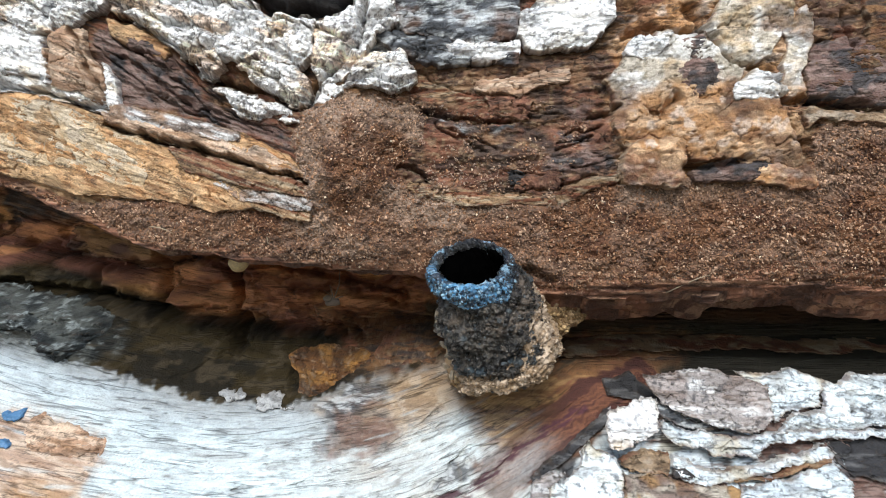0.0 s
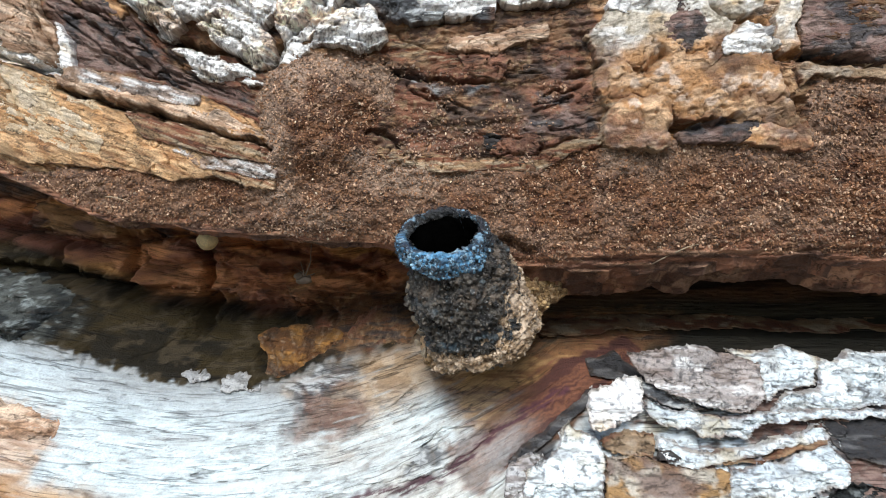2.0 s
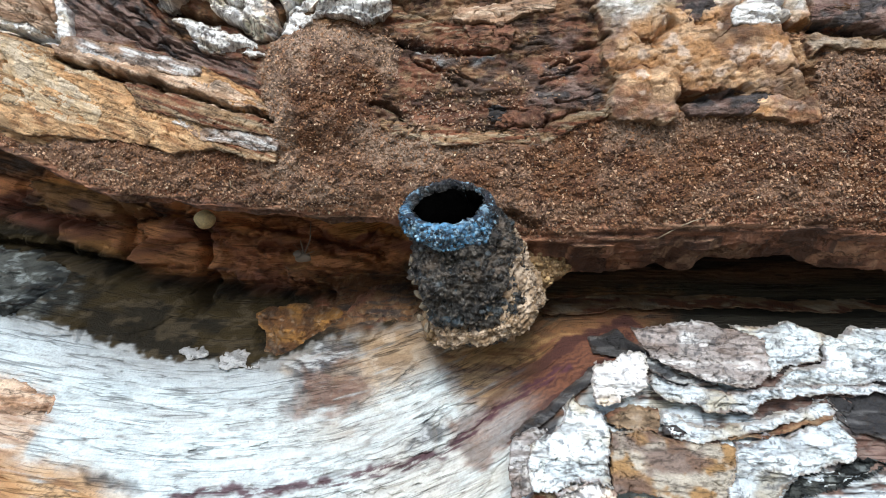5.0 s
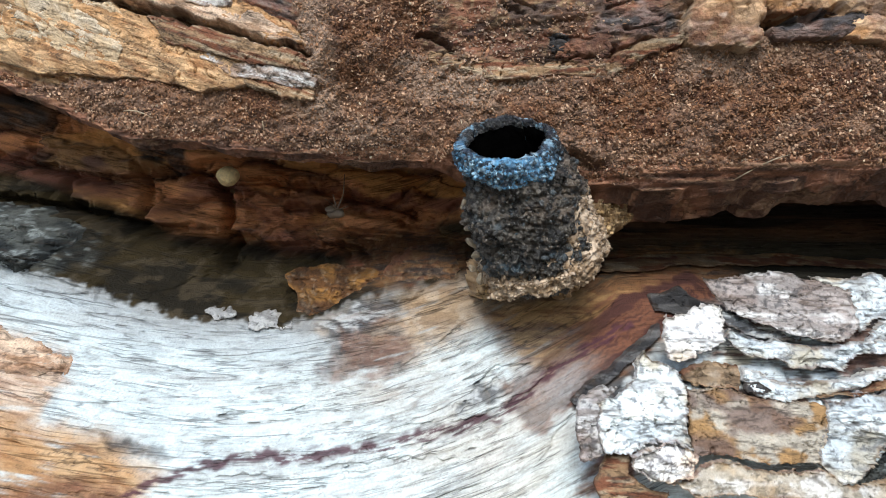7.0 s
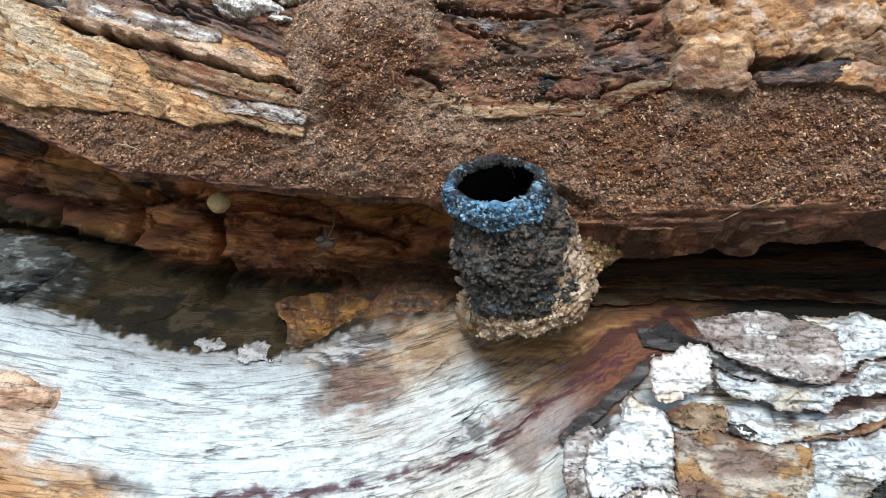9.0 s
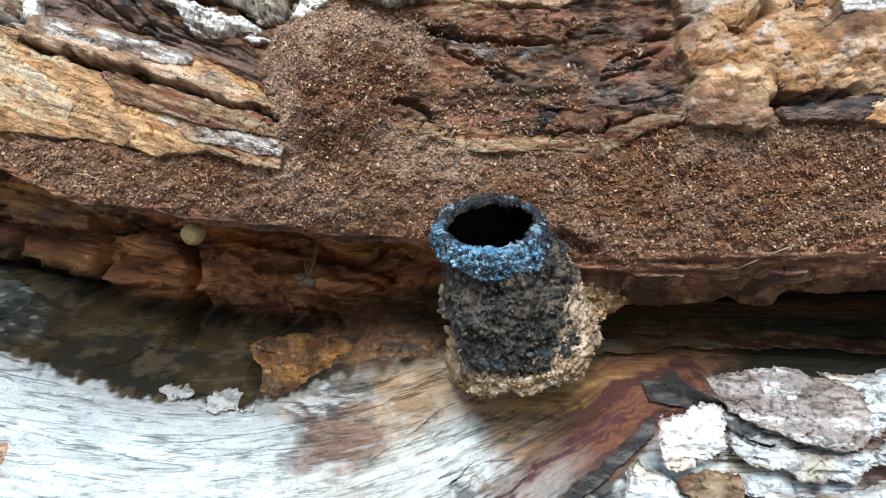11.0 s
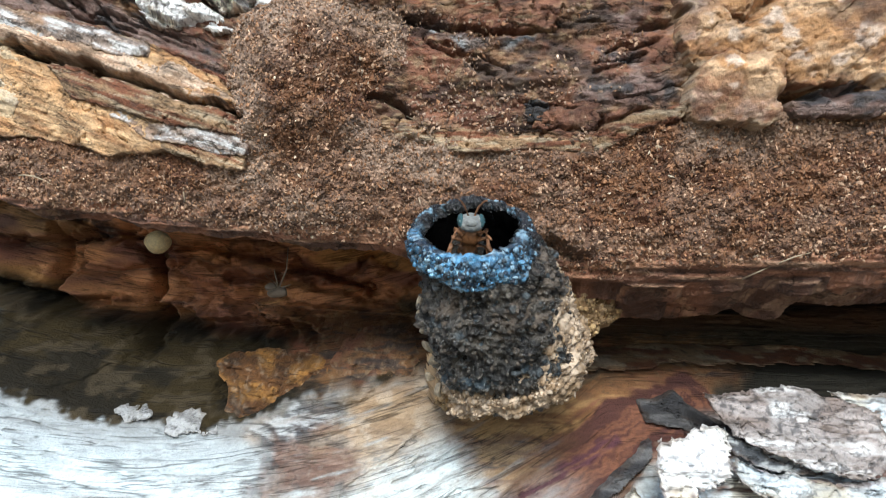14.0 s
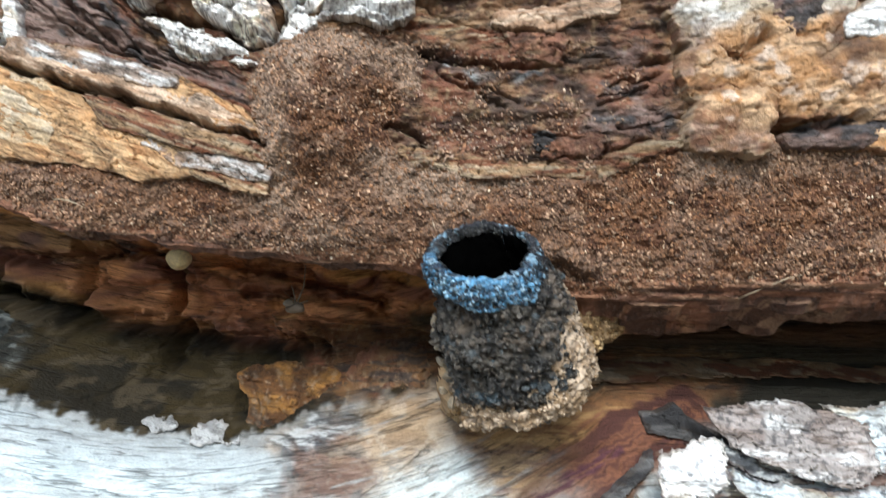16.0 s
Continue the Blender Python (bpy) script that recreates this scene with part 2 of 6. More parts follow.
    if kind == "knob":
        for f in (0.7, 1.5):
            hair = smooth(0.05, 0.0, np.abs(fbm(x * f, flat * 1.4 * f, seed + 45 + int(4 * f), 3, 0.6) - 0.5))
            c = blend(c, (0.06, 0.052, 0.05), hair * 0.85)
    hair = smooth(0.028, 0.0, np.abs(fbm(x * 0.5, z * 1.6, seed + 35, 3) - 0.5)) * smooth(0.5, 0.6, fbm(x * 0.4, flat * 0.4, seed + 37, 2))
    if kind == "pale":
        c = c * np.array((0.89, 0.98, 1.04))
    return blend(c, (0.07, 0.05, 0.04), hair * 0.6) * tone


# ---- node materials ----


def material(name, rough=0.75, rough_spread=0.15, fine=0.35, bump=0.25, spec=0.4, tint=None, island=0.0, size=1.0, flow=False, fibre=0.0, split=0.0, long=(0.16, 1.2), gain=1.0, even=False):
    """A weathered surface: the tint of the mesh (or one colour), darker and lighter by fine grain, with relief.
    flow: the grain follows the mesh's own direction; fibre, split: strength of streaks and of hair cracks along it."""
    m = bpy.data.materials.new(name)
    m.use_nodes = True
    t = m.node_tree
    b = t.nodes["Principled BSDF"]

    def node(kind, **inputs):
        n = t.nodes.new("ShaderNode" + kind)
        for key, v in inputs.items():
            n.inputs[key.replace("_", " ")].default_value = v
        return n

    def math(op, x, y):
        n = t.nodes.new("ShaderNodeMath")
        n.operation = op
        for k, v in enumerate((x, y)):
            if isinstance(v, (int, float)):
                n.inputs[k].default_value = v
            else:
                t.links.new(v, n.inputs[k])
        return n.outputs[0]

    def ranged(v, a, c, lo, hi):
        n = node("MapRange", From_Min=a, From_Max=c, To_Min=lo, To_Max=hi)
        t.links.new(v, n.inputs["Value"])
        return n.outputs[0]

    if flow:
        at = t.nodes.new("ShaderNodeAttribute")
        at.attribute_name = "flow"
        place = at.outputs["Vector"]
    else:
        place_node = t.nodes.new("ShaderNodeVectorMath")
        place_node.operation = "SCALE"
        place_node.inputs["Scale"].default_value = 1000.0
        t.links.new(t.nodes.new("ShaderNodeTexCoord").outputs["Object"], place_node.inputs[0])
        place = place_node.outputs[0]

    def noisy(scale, detail, stretch=(1, 1, 1), roughness=0.62, shift=0.0):
        mp = node("Mapping", Scale=stretch, Location=(shift, shift, shift))
        t.links.new(place, mp.inputs["Vector"])
        n = node("TexNoise", Scale=scale, Detail=detail, Roughness=roughness)
        t.links.new(mp.outputs[0], n.inputs["Vector"])
        return n.outputs["Fac"]

    n1, n2 = noisy(0.9 * size, 6.0), noisy(4.2 * size, 4.0)
    mix = math("ADD", n1, n2)
    value = ranged(mix, 0.65, 1.35, gain * (1 - fine), gain * (1 + fine * 0.8))
    height = mix
    if fibre:
        streak = noisy(1.0, 5.0, (long[0] * 1.6, 0.6, long[1] * 2.2), 0.7, 3.7)
        value = math("MULTIPLY", value, ranged(streak, 0.3, 0.7, 1 - fibre, 1 + 0.8 * fibre))
        height = math("ADD", height, math("MULTIPLY", streak, 1.6 * fibre))
    if split:
        for k, (f, wide) in enumerate(((1.0, 0.032), (2.3, 0.045)) if even else ((1.0, 0.022), (2.1, 0.034))):
            band = math("ABSOLUTE", math("SUBTRACT", noisy(f, 2.0 if even else 4.0, (long[0], 0.2 if even else 0.5, long[1]), 0.5, 11.0 + 7 * k), 0.5), 0.0)
            where = ranged(noisy(0.45 * f, 2.0, (0.15 if even else 0.5, 0.5, 1.0), 0.5, 23.0 + k), 0.45, 0.6, 0.0, 1.0)
            line = math("MULTIPLY", ranged(band, 0.0, wide, 1.0, 0.0), where)
            value = math("MULTIPLY", value, math("SUBTRACT", 1.0, math("MULTIPLY", line, split)))
            height = math("SUBTRACT", height, math("MULTIPLY", line, 1.3 * split))
    if island:
        g = t.nodes.new("ShaderNodeNewGeometry")
        value = math("MULTIPLY", value, ranged(g.outputs["Random Per Island"], 0, 1, 1 - island, 1 + island))
    vm = t.nodes.new("ShaderNodeVectorMath")
    vm.operation = "SCALE"
    if tint is None:
        at = t.nodes.new("ShaderNodeAttribute")
        at.attribute_name = "tint"
        t.links.new(at.outputs["Color"], vm.inputs[0])
    else:
        vm.inputs[0].default_value = tint
    t.links.new(value, vm.inputs["Scale"])
    t.links.new(vm.outputs[0], b.inputs["Base Color"])
    t.links.new(ranged(n1, 0.3, 0.7, rough - rough_spread, min(1.0, rough + rough_spread)), b.inputs["Roughness"])
    b.inputs["Specular IOR Level"].default_value = spec
    bp = node("Bump", Strength=bump, Distance=0.0003)
    t.links.new(height, bp.inputs["Height"])
    t.links.new(bp.outputs[0], b.inputs["Normal"])
    return m


BARK = material("weathered_bark", 0.8, 0.12, 0.36, 0.9, flow=True, fibre=0.20, split=0.45, long=(0.16, 0.8), gain=1.10)
BARE = material("bare_wood", 0.78, 0.1, 0.22, 0.6, flow=True, fibre=0.10, split=0.58, long=(0.075, 1.15), gain=1.03, even=True, spec=0.2)
FRASS = material("nest_debris", 0.7, 0.15, 0.4, 0.4, island=0.42)
CRACKED = material("cracked_brown_bark", 0.8, 0.12, 0.36, 0.9, flow=True, fibre=0.12, split=0.55, long=(0.22, 0.5), gain=1.06)
CRUSTY = material("crumbly_crust", 0.85, 0.1, 0.34, 0.8, gain=1.08)
PALE = material("pale_bark", 0.8, 0.12, 0.30, 0.8, flow=True, fibre=0.16, split=0.36, long=(0.26, 0.7), gain=1.02)
RESIN = material("dark_resin", 0.31, 0.13, 0.7, 1.0, spec=0.65)
PROPOLIS = material("tan_resin", 0.7, 0.15, 0.4, 0.6)
SOIL = material("soil", 0.9, 0.05, 0.5, 0.6, tint=(0.12, 0.085, 0.055), size=0.05)
HEART = material("old_wood", 0.85, 0.1, 0.5, 0.5, tint=(0.16, 0.1, 0.06), size=0.3)


def mesh_of(name, verts, faces, mat, parent=None, tint=None, label="", even=True, flow=None):
    """One mesh object from arrays in millimetres; faces are all of one size."""
    me = bpy.data.meshes.new(name)
    verts, faces = np.asarray(verts, np.float32) * MM, np.asarray(faces, np.int32)
    k = faces.shape[1]
    me.vertices.add(len(verts))
    me.vertices.foreach_set("co", verts.ravel())
    me.loops.add(faces.size)
    me.loops.foreach_set("vertex_index", faces.ravel())
    me.polygons.add(len(faces))
    me.polygons.foreach_set("loop_start", np.arange(0, faces.size, k, dtype=np.int32))
    me.polygons.foreach_set("use_smooth", np.full(len(faces), even))
    me.update(calc_edges=True)
    if tint is not None:
        at = me.attributes.new("tint", "FLOAT_COLOR", "POINT")
        rgba = np.ones((len(verts), 4), np.float32)
        rgba[:, :3] = np.clip(tint, 0.004, 0.9)
        at.data.foreach_set("color", rgba.ravel())
    if flow is not None:
        at = me.attributes.new("flow", "FLOAT_VECTOR", "POINT")
        at.data.foreach_set("vector", np.asarray(flow, np.float32).ravel())
    me.materials.append(mat)
    ob = new(name, me)
    ob.parent = parent
    if label:
        ob["label"] = label
    return ob


def sheet(name, x, y, z, mat, parent, tint, keep=None, label="", across=None):
    """A surface from grids of x, y, z (rows go up), facing the open side; keep: which cells stay."""
    n, m = x.shape
    idx = np.arange(n * m).reshape(n, m)
    quads = np.stack([idx[:-1, :-1], idx[:-1, 1:], idx[1:, 1:], idx[1:, :-1]], -1)
    quads = quads[keep] if keep is not None else quads.reshape(-1, 4)
    used, quads = np.unique(quads, return_inverse=True)
    quads = quads.reshape(-1, 4)
    v = np.stack([x, y, z], -1).reshape(-1, 3)[used]
    way = v if across is None else np.stack([x, y, across], -1).reshape(-1, 3)[used]
    return mesh_of(name, v, quads, mat, parent, tint.reshape(-1, 3)[used], label, flow=way)


# ---- the log ----
log = tagged(new("fallen_log"), "weathered fallen log with peeling bark and a hollow", "log")
xs = np.concatenate([np.linspace(-160, -69, 30), np.arange(-67, 51, 0.155), np.linspace(53, 160, 30)])


def near(x, z, points, margin):
    """Which places lie in the box round the points."""
    px, pz = [p[0] for p in points], [p[1] for p in points]
    return (x > min(px) - margin) & (x < max(px) + margin) & (z > min(pz) - margin) & (z < max(pz) + margin)


def cut(x, z, line, width, depth, seed=0):
    """A crack along a line: how far it goes in."""
    ok = near(x, z, line, 3.5 * width + 1.5)
    out = np.zeros(x.shape)
    if ok.any():
        out[ok] = crack(x[ok], z[ok], line, width, depth, seed)
    return out


def patch_over(c, x, z, outline, kind, edge, seed, amount=None):
    """Colour c with a patch of another kind of surface laid over it."""
    ok = near(x, z, outline, edge + 2.0)
    if ok.any():
        px, pz = x[ok], z[ok]
        d = inside(px + ragged(px, pz, 0.8, seed), pz + ragged(px, pz, 0.7, seed + 10), outline)
        w = smooth(-edge, edge, d)
        if amount is not None:
            w = w * amount[ok]
        c[ok] = blend(c[ok], look_of(kind, px, pz, seed + 3), w)
    return c


def crack(x, z, line, width, depth, seed):
    d = to_line(x + ragged(x, z, 0.45, seed + 21), z + ragged(x, z, 0.45, seed + 22), line)
    w = width * (0.5 + grain(x * 0.7, z * 0.7, seed + 4))
    return depth * np.exp(-(d / w) ** 2)


# patches of the upper half: outline, kind of surface
UPPER_PATCHES = []
UPPER_PATCHES.append(([(-54.8, 32.5), (43.6, 25.5), (44.2, 5.2), (-56.4, 6.7)], "umber", 0.3))
UPPER_PATCHES.append(([(-54.8, 32.5), (-3.8, 29.7), (-3.2, 17.2), (-13.6, 15.2), (-14.8, 6.7), (-23.8, 8.7), (-38.3, 15.3), (-55.5, 17.8)], "umber", 0.5))
UPPER_PATCHES.append(([(-39.4, 24.1), (-37.2, 25.3), (-33.4, 24.2), (-31.2, 22.4), (-27.8, 19.0), (-26.2, 16.6), (-21.6, 14.4), (-17.3, 13.1), (-16.7, 11.0), (-22.3, 12.9), (-29.7, 15.2), (-36.3, 16.2), (-37.8, 19.9), (-39.4, 22.1)], "plum", 0.5))
UPPER_PATCHES.append(([(-55.4, 18.5), (-46.7, 17.8), (-37.9, 14.6), (-28.3, 10.7), (-14.8, 7.1), (-14.4, 3.1), (-21.2, 4.7), (-31.7, 6.0), (-40.7, 5.3), (-56.0, 10.0)], "ochre", 0.4))
UPPER_PATCHES.append(([(-8.6, 30.1), (8.3, 28.4), (8.3, 21.6), (7.5, 18.8), (0.9, 18.8), (-8.6, 20.5)], "slate", 0.5))
UPPER_PATCHES.append(([(-3.2, 20.2), (16.7, 19.5), (17.5, 14.4), (15.4, 13.4), (-1.4, 14.8)], "brown", 0.5))
UPPER_PATCHES.append(([(-3.8, 14.9), (15.4, 15.1), (18.0, 11.6), (18.4, 7.3), (13.4, 5.2), (4.4, 4.4), (-2.9, 5.3), (-5.0, 8.4), (-2.5, 11.9)], "brown", 0.6))
UPPER_PATCHES.append(([(-3.1, 18.4), (2.0, 16.9), (7.6, 15.5), (8.1, 14.0), (4.9, 14.4), (1.6, 15.0), (-1.3, 15.6), (-3.1, 16.6)], "fibre", 0.5))
UPPER_PATCHES.append(([(4.4, 16.1), (7.6, 15.7), (9.2, 14.9), (8.5, 14.0), (4.9, 14.8)], "red", 0.3))
UPPER_PATCHES.append(([(-0.4, 13.6), (2.9, 13.0), (6.1, 12.7), (7.3, 12.5), (7.1, 12.0), (3.7, 12.2), (0.4, 12.7)], "slate", 0.25))
UPPER_PATCHES.append(([(8.7, 7.6), (10.3, 8.0), (11.9, 7.2), (12.0, 5.4), (10.1, 5.2), (8.8, 6.1)], "red", 0.4))
UPPER_PATCHES.append(([(10.9, 12.8), (13.6, 13.0), (17.0, 12.4), (17.1, 10.4), (14.8, 9.6), (11.7, 9.9), (10.7, 11.4)], "red", 0.7))
UPPER_PATCHES.append(([(-1.6, 8.4), (2.6, 8.5), (5.9, 7.6), (6.1, 6.6), (2.7, 6.3), (-0.7, 6.9)], "red", 0.5))
UPPER_PATCHES.append(([(10.2, 9.5), (13.7, 9.9), (17.8, 10.0), (18.1, 8.8), (15.7, 7.9), (12.6, 7.3), (10.5, 8.0)], "plum", 0.5))
UPPER_PATCHES.append(([(11.5, 11.8), (13.6, 11.4), (15.1, 11.0), (14.4, 10.5), (11.7, 10.7)], "plum", 0.3))
UPPER_PATCHES.append(([(12.2, 14.0), (13.9, 14.2), (15.6, 13.5), (15.3, 12.8), (12.8, 12.9)], "plum", 0.3))
UPPER_PATCHES.append(([(6.8, 7.6), (8.3, 7.7), (8.5, 6.7), (7.1, 6.6)], "char", 0.25))
UPPER_PATCHES.append(([(-3.6, 6.5), (-0.2, 6.3), (4.0, 5.8), (8.0, 5.6), (11.4, 5.3), (11.3, 4.6), (6.5, 4.7), (1.5, 4.7), (-2.7, 4.9)], "fibre", 0.3))
UPPER_PATCHES.append(([(7.7, 5.0), (11.5, 7.0), (15.7, 7.7), (16.1, 6.9), (12.0, 6.1), (10.5, 4.6)], "brown", 0.5))
UPPER_PATCHES.append(([(16.4, 15.1), (17.0, 21.1), (24.9, 26.8), (33.2, 26.2), (33.2, 13.6), (34.9, 6.1), (32.7, 5.9), (23.7, 6.6), (18.1, 6.7)], "crust", 0.6))
UPPER_PATCHES.append(([(31.9, 19.9), (33.3, 20.5), (34.9, 26.0), (43.6, 25.5), (43.6, 20.5), (37.9, 19.1), (34.2, 15.7), (33.3, 14.0), (31.9, 14.3)], "brown", 0.7))
UPPER_PATCHES.append(([(33.8, 13.6), (34.2, 17.8), (37.1, 18.7), (39.9, 18.0), (43.6, 16.4), (43.6, 11.5), (37.1, 11.7)], "umber", 0.6))
# gap along the top edge: its darkness is painted on as char
UPPER_PATCHES.append(([(-22.4, 30.9), (-7.4, 30.0), (-8.6, 25.7), (-11.1, 25.4), (-16.1, 25.5), (-20.5, 26.2)], "char", 0.5))
UPPER_PATCHES.append(([(-38.3, 15.4), (-27.6, 12.8), (-16.1, 9.5), (-14.3, 6.7), (-23.8, 8.7), (-37.0, 12.4)], "fibre", 0.4))
FRASS_TOP = [(-56.4, 6.4), (-47.3, 6.9), (-42.3, 5.1), (-37.2, 5.3), (-31.0, 5.6), (-25.1, 4.1), (-21.2, 4.4), (-14.6, 3.0), (-15.5, 8.6), (-16.4, 12.3), (-14.8, 14.6), (-11.1, 16.6), (-5.6, 16.8), (-2.9, 15.2), (-2.5, 11.9), (-5.0, 8.4), (-2.9, 5.4), (4.4, 4.6), (11.5, 4.2), (13.4, 5.8), (18.2, 6.5), (23.2, 6.7), (34.5, 5.9), (34.2, 10.7), (37.1, 11.9), (43.6, 11.5)]
# dark gap between tube and debris, its shade painted on as a patch
GAP_SHADE = [(5.6, -1.8), (7.5, -1.7), (9.2, -2.6), (9.7, -3.8), (8.6, -4.4), (6.6, -3.8)]
FRASS_ZONE = FRASS_TOP + [(60.0, -4.4), (43.0, -4.0), (36.0, -2.8), (30.0, -3.0), (19.0, -3.6), (12.0, -4.2), (3.0, -2.4), (-5.6, -2.2), (-18.0, -1.1), (-25.0, -0.4), (-33.0, 0.4), (-38.0, 2.2), (-42.0, 4.0), (-52.0, 8.2), (-70.0, 11.0)]
UPPER_CRACKS = []
UPPER_CRACKS.append(([(9.0, -2.4), (10.0, -2.9), (11.0, -3.4)], 0.8, 1.8))
UPPER_CRACKS.append(([(-37.8, 13.9), (-32.8, 12.4), (-27.9, 11.2), (-22.9, 9.6), (-17.3, 8.0), (-14.8, 7.1)], 0.30, 3.0))
UPPER_CRACKS.append(([(-51.7, 18.9), (-46.6, 18.2), (-42.4, 16.8), (-38.2, 15.9)], 0.4, 3.0))
UPPER_CRACKS.append(([(-41.4, 24.1), (-40.1, 20.9), (-38.3, 17.7), (-37.9, 15.9)], 0.25, 1.6))
UPPER_CRACKS.append(([(-36.7, 26.1), (-33.4, 24.7), (-29.6, 22.2), (-26.9, 19.3), (-22.4, 17.9), (-19.2, 17.2), (-16.1, 15.6)], 0.35, 2.4))
UPPER_CRACKS.append(([(-45.2, 24.3), (-44.6, 21.8), (-44.4, 19.3)], 0.25, 1.5))
UPPER_CRACKS.append(([(-14.8, 15.5), (-13.6, 17.0), (-11.1, 19.4), (-8.9, 22.3), (-8.0, 25.2)], 0.4, 2.6))
UPPER_CRACKS.append(([(-45.0, 15.8), (-43.3, 12.9), (-41.4, 9.0)], 0.18, 0.9))
UPPER_CRACKS.append(([(-37.3, 22.1), (-33.4, 20.1), (-30.2, 17.5), (-27.6, 15.6), (-23.7, 14.0)], 0.15, 1.0))
UPPER_CRACKS.append(([(-36.0, 22.6), (-32.7, 21.6), (-30.1, 19.7)], 0.15, 0.9))
UPPER_CRACKS.append(([(-2.3, 14.5), (0.9, 13.8), (3.8, 13.2), (6.9, 12.9)], 0.2, 1.4))
UPPER_CRACKS.append(([(-1.1, 13.0), (1.7, 11.6), (4.5, 10.1)], 0.11, 0.9))
UPPER_CRACKS.append(([(11.9, 7.1), (11.9, 5.8), (11.9, 4.7)], 0.1, 0.8))
UPPER_CRACKS.append(([(11.3, 10.1), (13.2, 10.5), (14.8, 10.9)], 0.09, 0.7))
UPPER_CRACKS.append(([(-3.2, 19.0), (0.4, 17.0), (2.7, 16.0)], 0.12, 0.8))
UPPER_CRACKS.append(([(-5.0, 8.7), (-3.5, 8.8), (-1.7, 7.3)], 0.2, 1.4))
UPPER_CRACKS.append(([(6.4, 8.1), (7.8, 7.8), (8.6, 7.0)], 0.15, 0.6))
UPPER_CRACKS.append(([(11.3, 10.8), (13.8, 11.0), (15.1, 11.3)], 0.1, 0.8))
UPPER_CRACKS.append(([(6.7, 7.7), (7.9, 7.9), (9.9, 7.7)], 0.09, 0.7))
UPPER_CRACKS.append(([(13.0, 8.3), (14.8, 8.7), (17.1, 8.8), (17.9, 9.3)], 0.1, 0.8))
UPPER_CRACKS.append(([(6.0, 5.7), (8.8, 5.9), (12.0, 6.2), (14.2, 7.1), (15.3, 7.6)], 0.11, 0.8))
UPPER_CRACKS.append(([(-2.8, 6.4), (-2.0, 7.5), (-0.7, 7.1), (-1.3, 6.1)], 0.1, 0.8))
UPPER_CRACKS.append(([(-3.9, 8.6), (-2.6, 8.2), (-1.5, 7.1)], 0.14, 1.0))
UPPER_CRACKS.append(([(7.7, 14.2), (10.1, 13.8), (12.0, 13.7)], 0.1, 0.8))
UPPER_CRACKS.append(([(-2.6, 15.1), (-0.4, 14.0), (2.9, 13.2), (7.3, 13.0)], 0.12, 0.9))
UPPER_CRACKS.append(([(24.9, 20.7), (26.4, 18.4), (27.8, 17.4), (30.5, 16.9), (31.4, 15.5), (31.7, 13.7)], 0.3, 2.2))
UPPER_CRACKS.append(([(31.7, 13.7), (34.7, 13.8), (37.1, 13.2), (40.3, 12.6)], 0.35, 2.4))
UPPER_CRACKS.append(([(32.0, 13.1), (33.0, 10.5), (34.2, 8.2)], 0.25, 1.6))
UPPER_CRACKS.append(([(21.5, 13.1), (22.1, 13.9), (22.5, 14.4)], 0.4, 1.8))
UPPER_CRACKS.append(([(23.4, 7.7), (25.6, 8.1), (29.0, 8.4)], 0.35, 1.6))
UPPER_CRACKS.append(([(17.7, 21.1), (20.5, 21.6), (24.5, 21.0)], 0.4, 2.0))
UPPER_CRACKS.append(([(23.7, 23.5), (24.5, 22.0), (24.9, 20.9)], 0.4, 2.0))
UPPER_CRACKS.append(([(-21.2, 28.4), (-19.2, 26.5), (-15.5, 26.0), (-11.1, 25.9), (-8.6, 27.7)], 1.0, 5.0))
UPPER_CRACKS.append(([(-34.4, 22.1), (-30.5, 19.5), (-26.0, 15.7), (-20.8, 13.0)], 0.13, 0.9))
UPPER_CRACKS.append(([(-39.1, 23.0), (-34.4, 18.9), (-28.6, 15.2), (-24.0, 13.7)], 0.13, 0.9))
UPPER_CRACKS.append(([(-30.5, 22.0), (-27.2, 18.1), (-22.7, 14.5), (-18.8, 12.8)], 0.12, 0.8))
UPPER_CRACKS.append(([(-37.1, 23.6), (-33.1, 21.5), (-29.2, 18.3)], 0.12, 0.9))
UPPER_CRACKS.append(([(0.9, 12.3), (3.3, 11.4), (5.3, 10.4)], 0.12, 0.9))
UPPER_CRACKS.append(([(12.3, 11.6), (14.2, 11.9), (15.7, 12.5)], 0.12, 0.9))
UPPER_CRACKS.append(([(14.5, 13.0), (16.4, 13.6), (17.3, 14.1)], 0.2, 1.4))
UPPER_CRACKS.append(([(37.1, 21.8), (37.5, 20.2), (38.0, 18.9)], 0.25, 1.2))


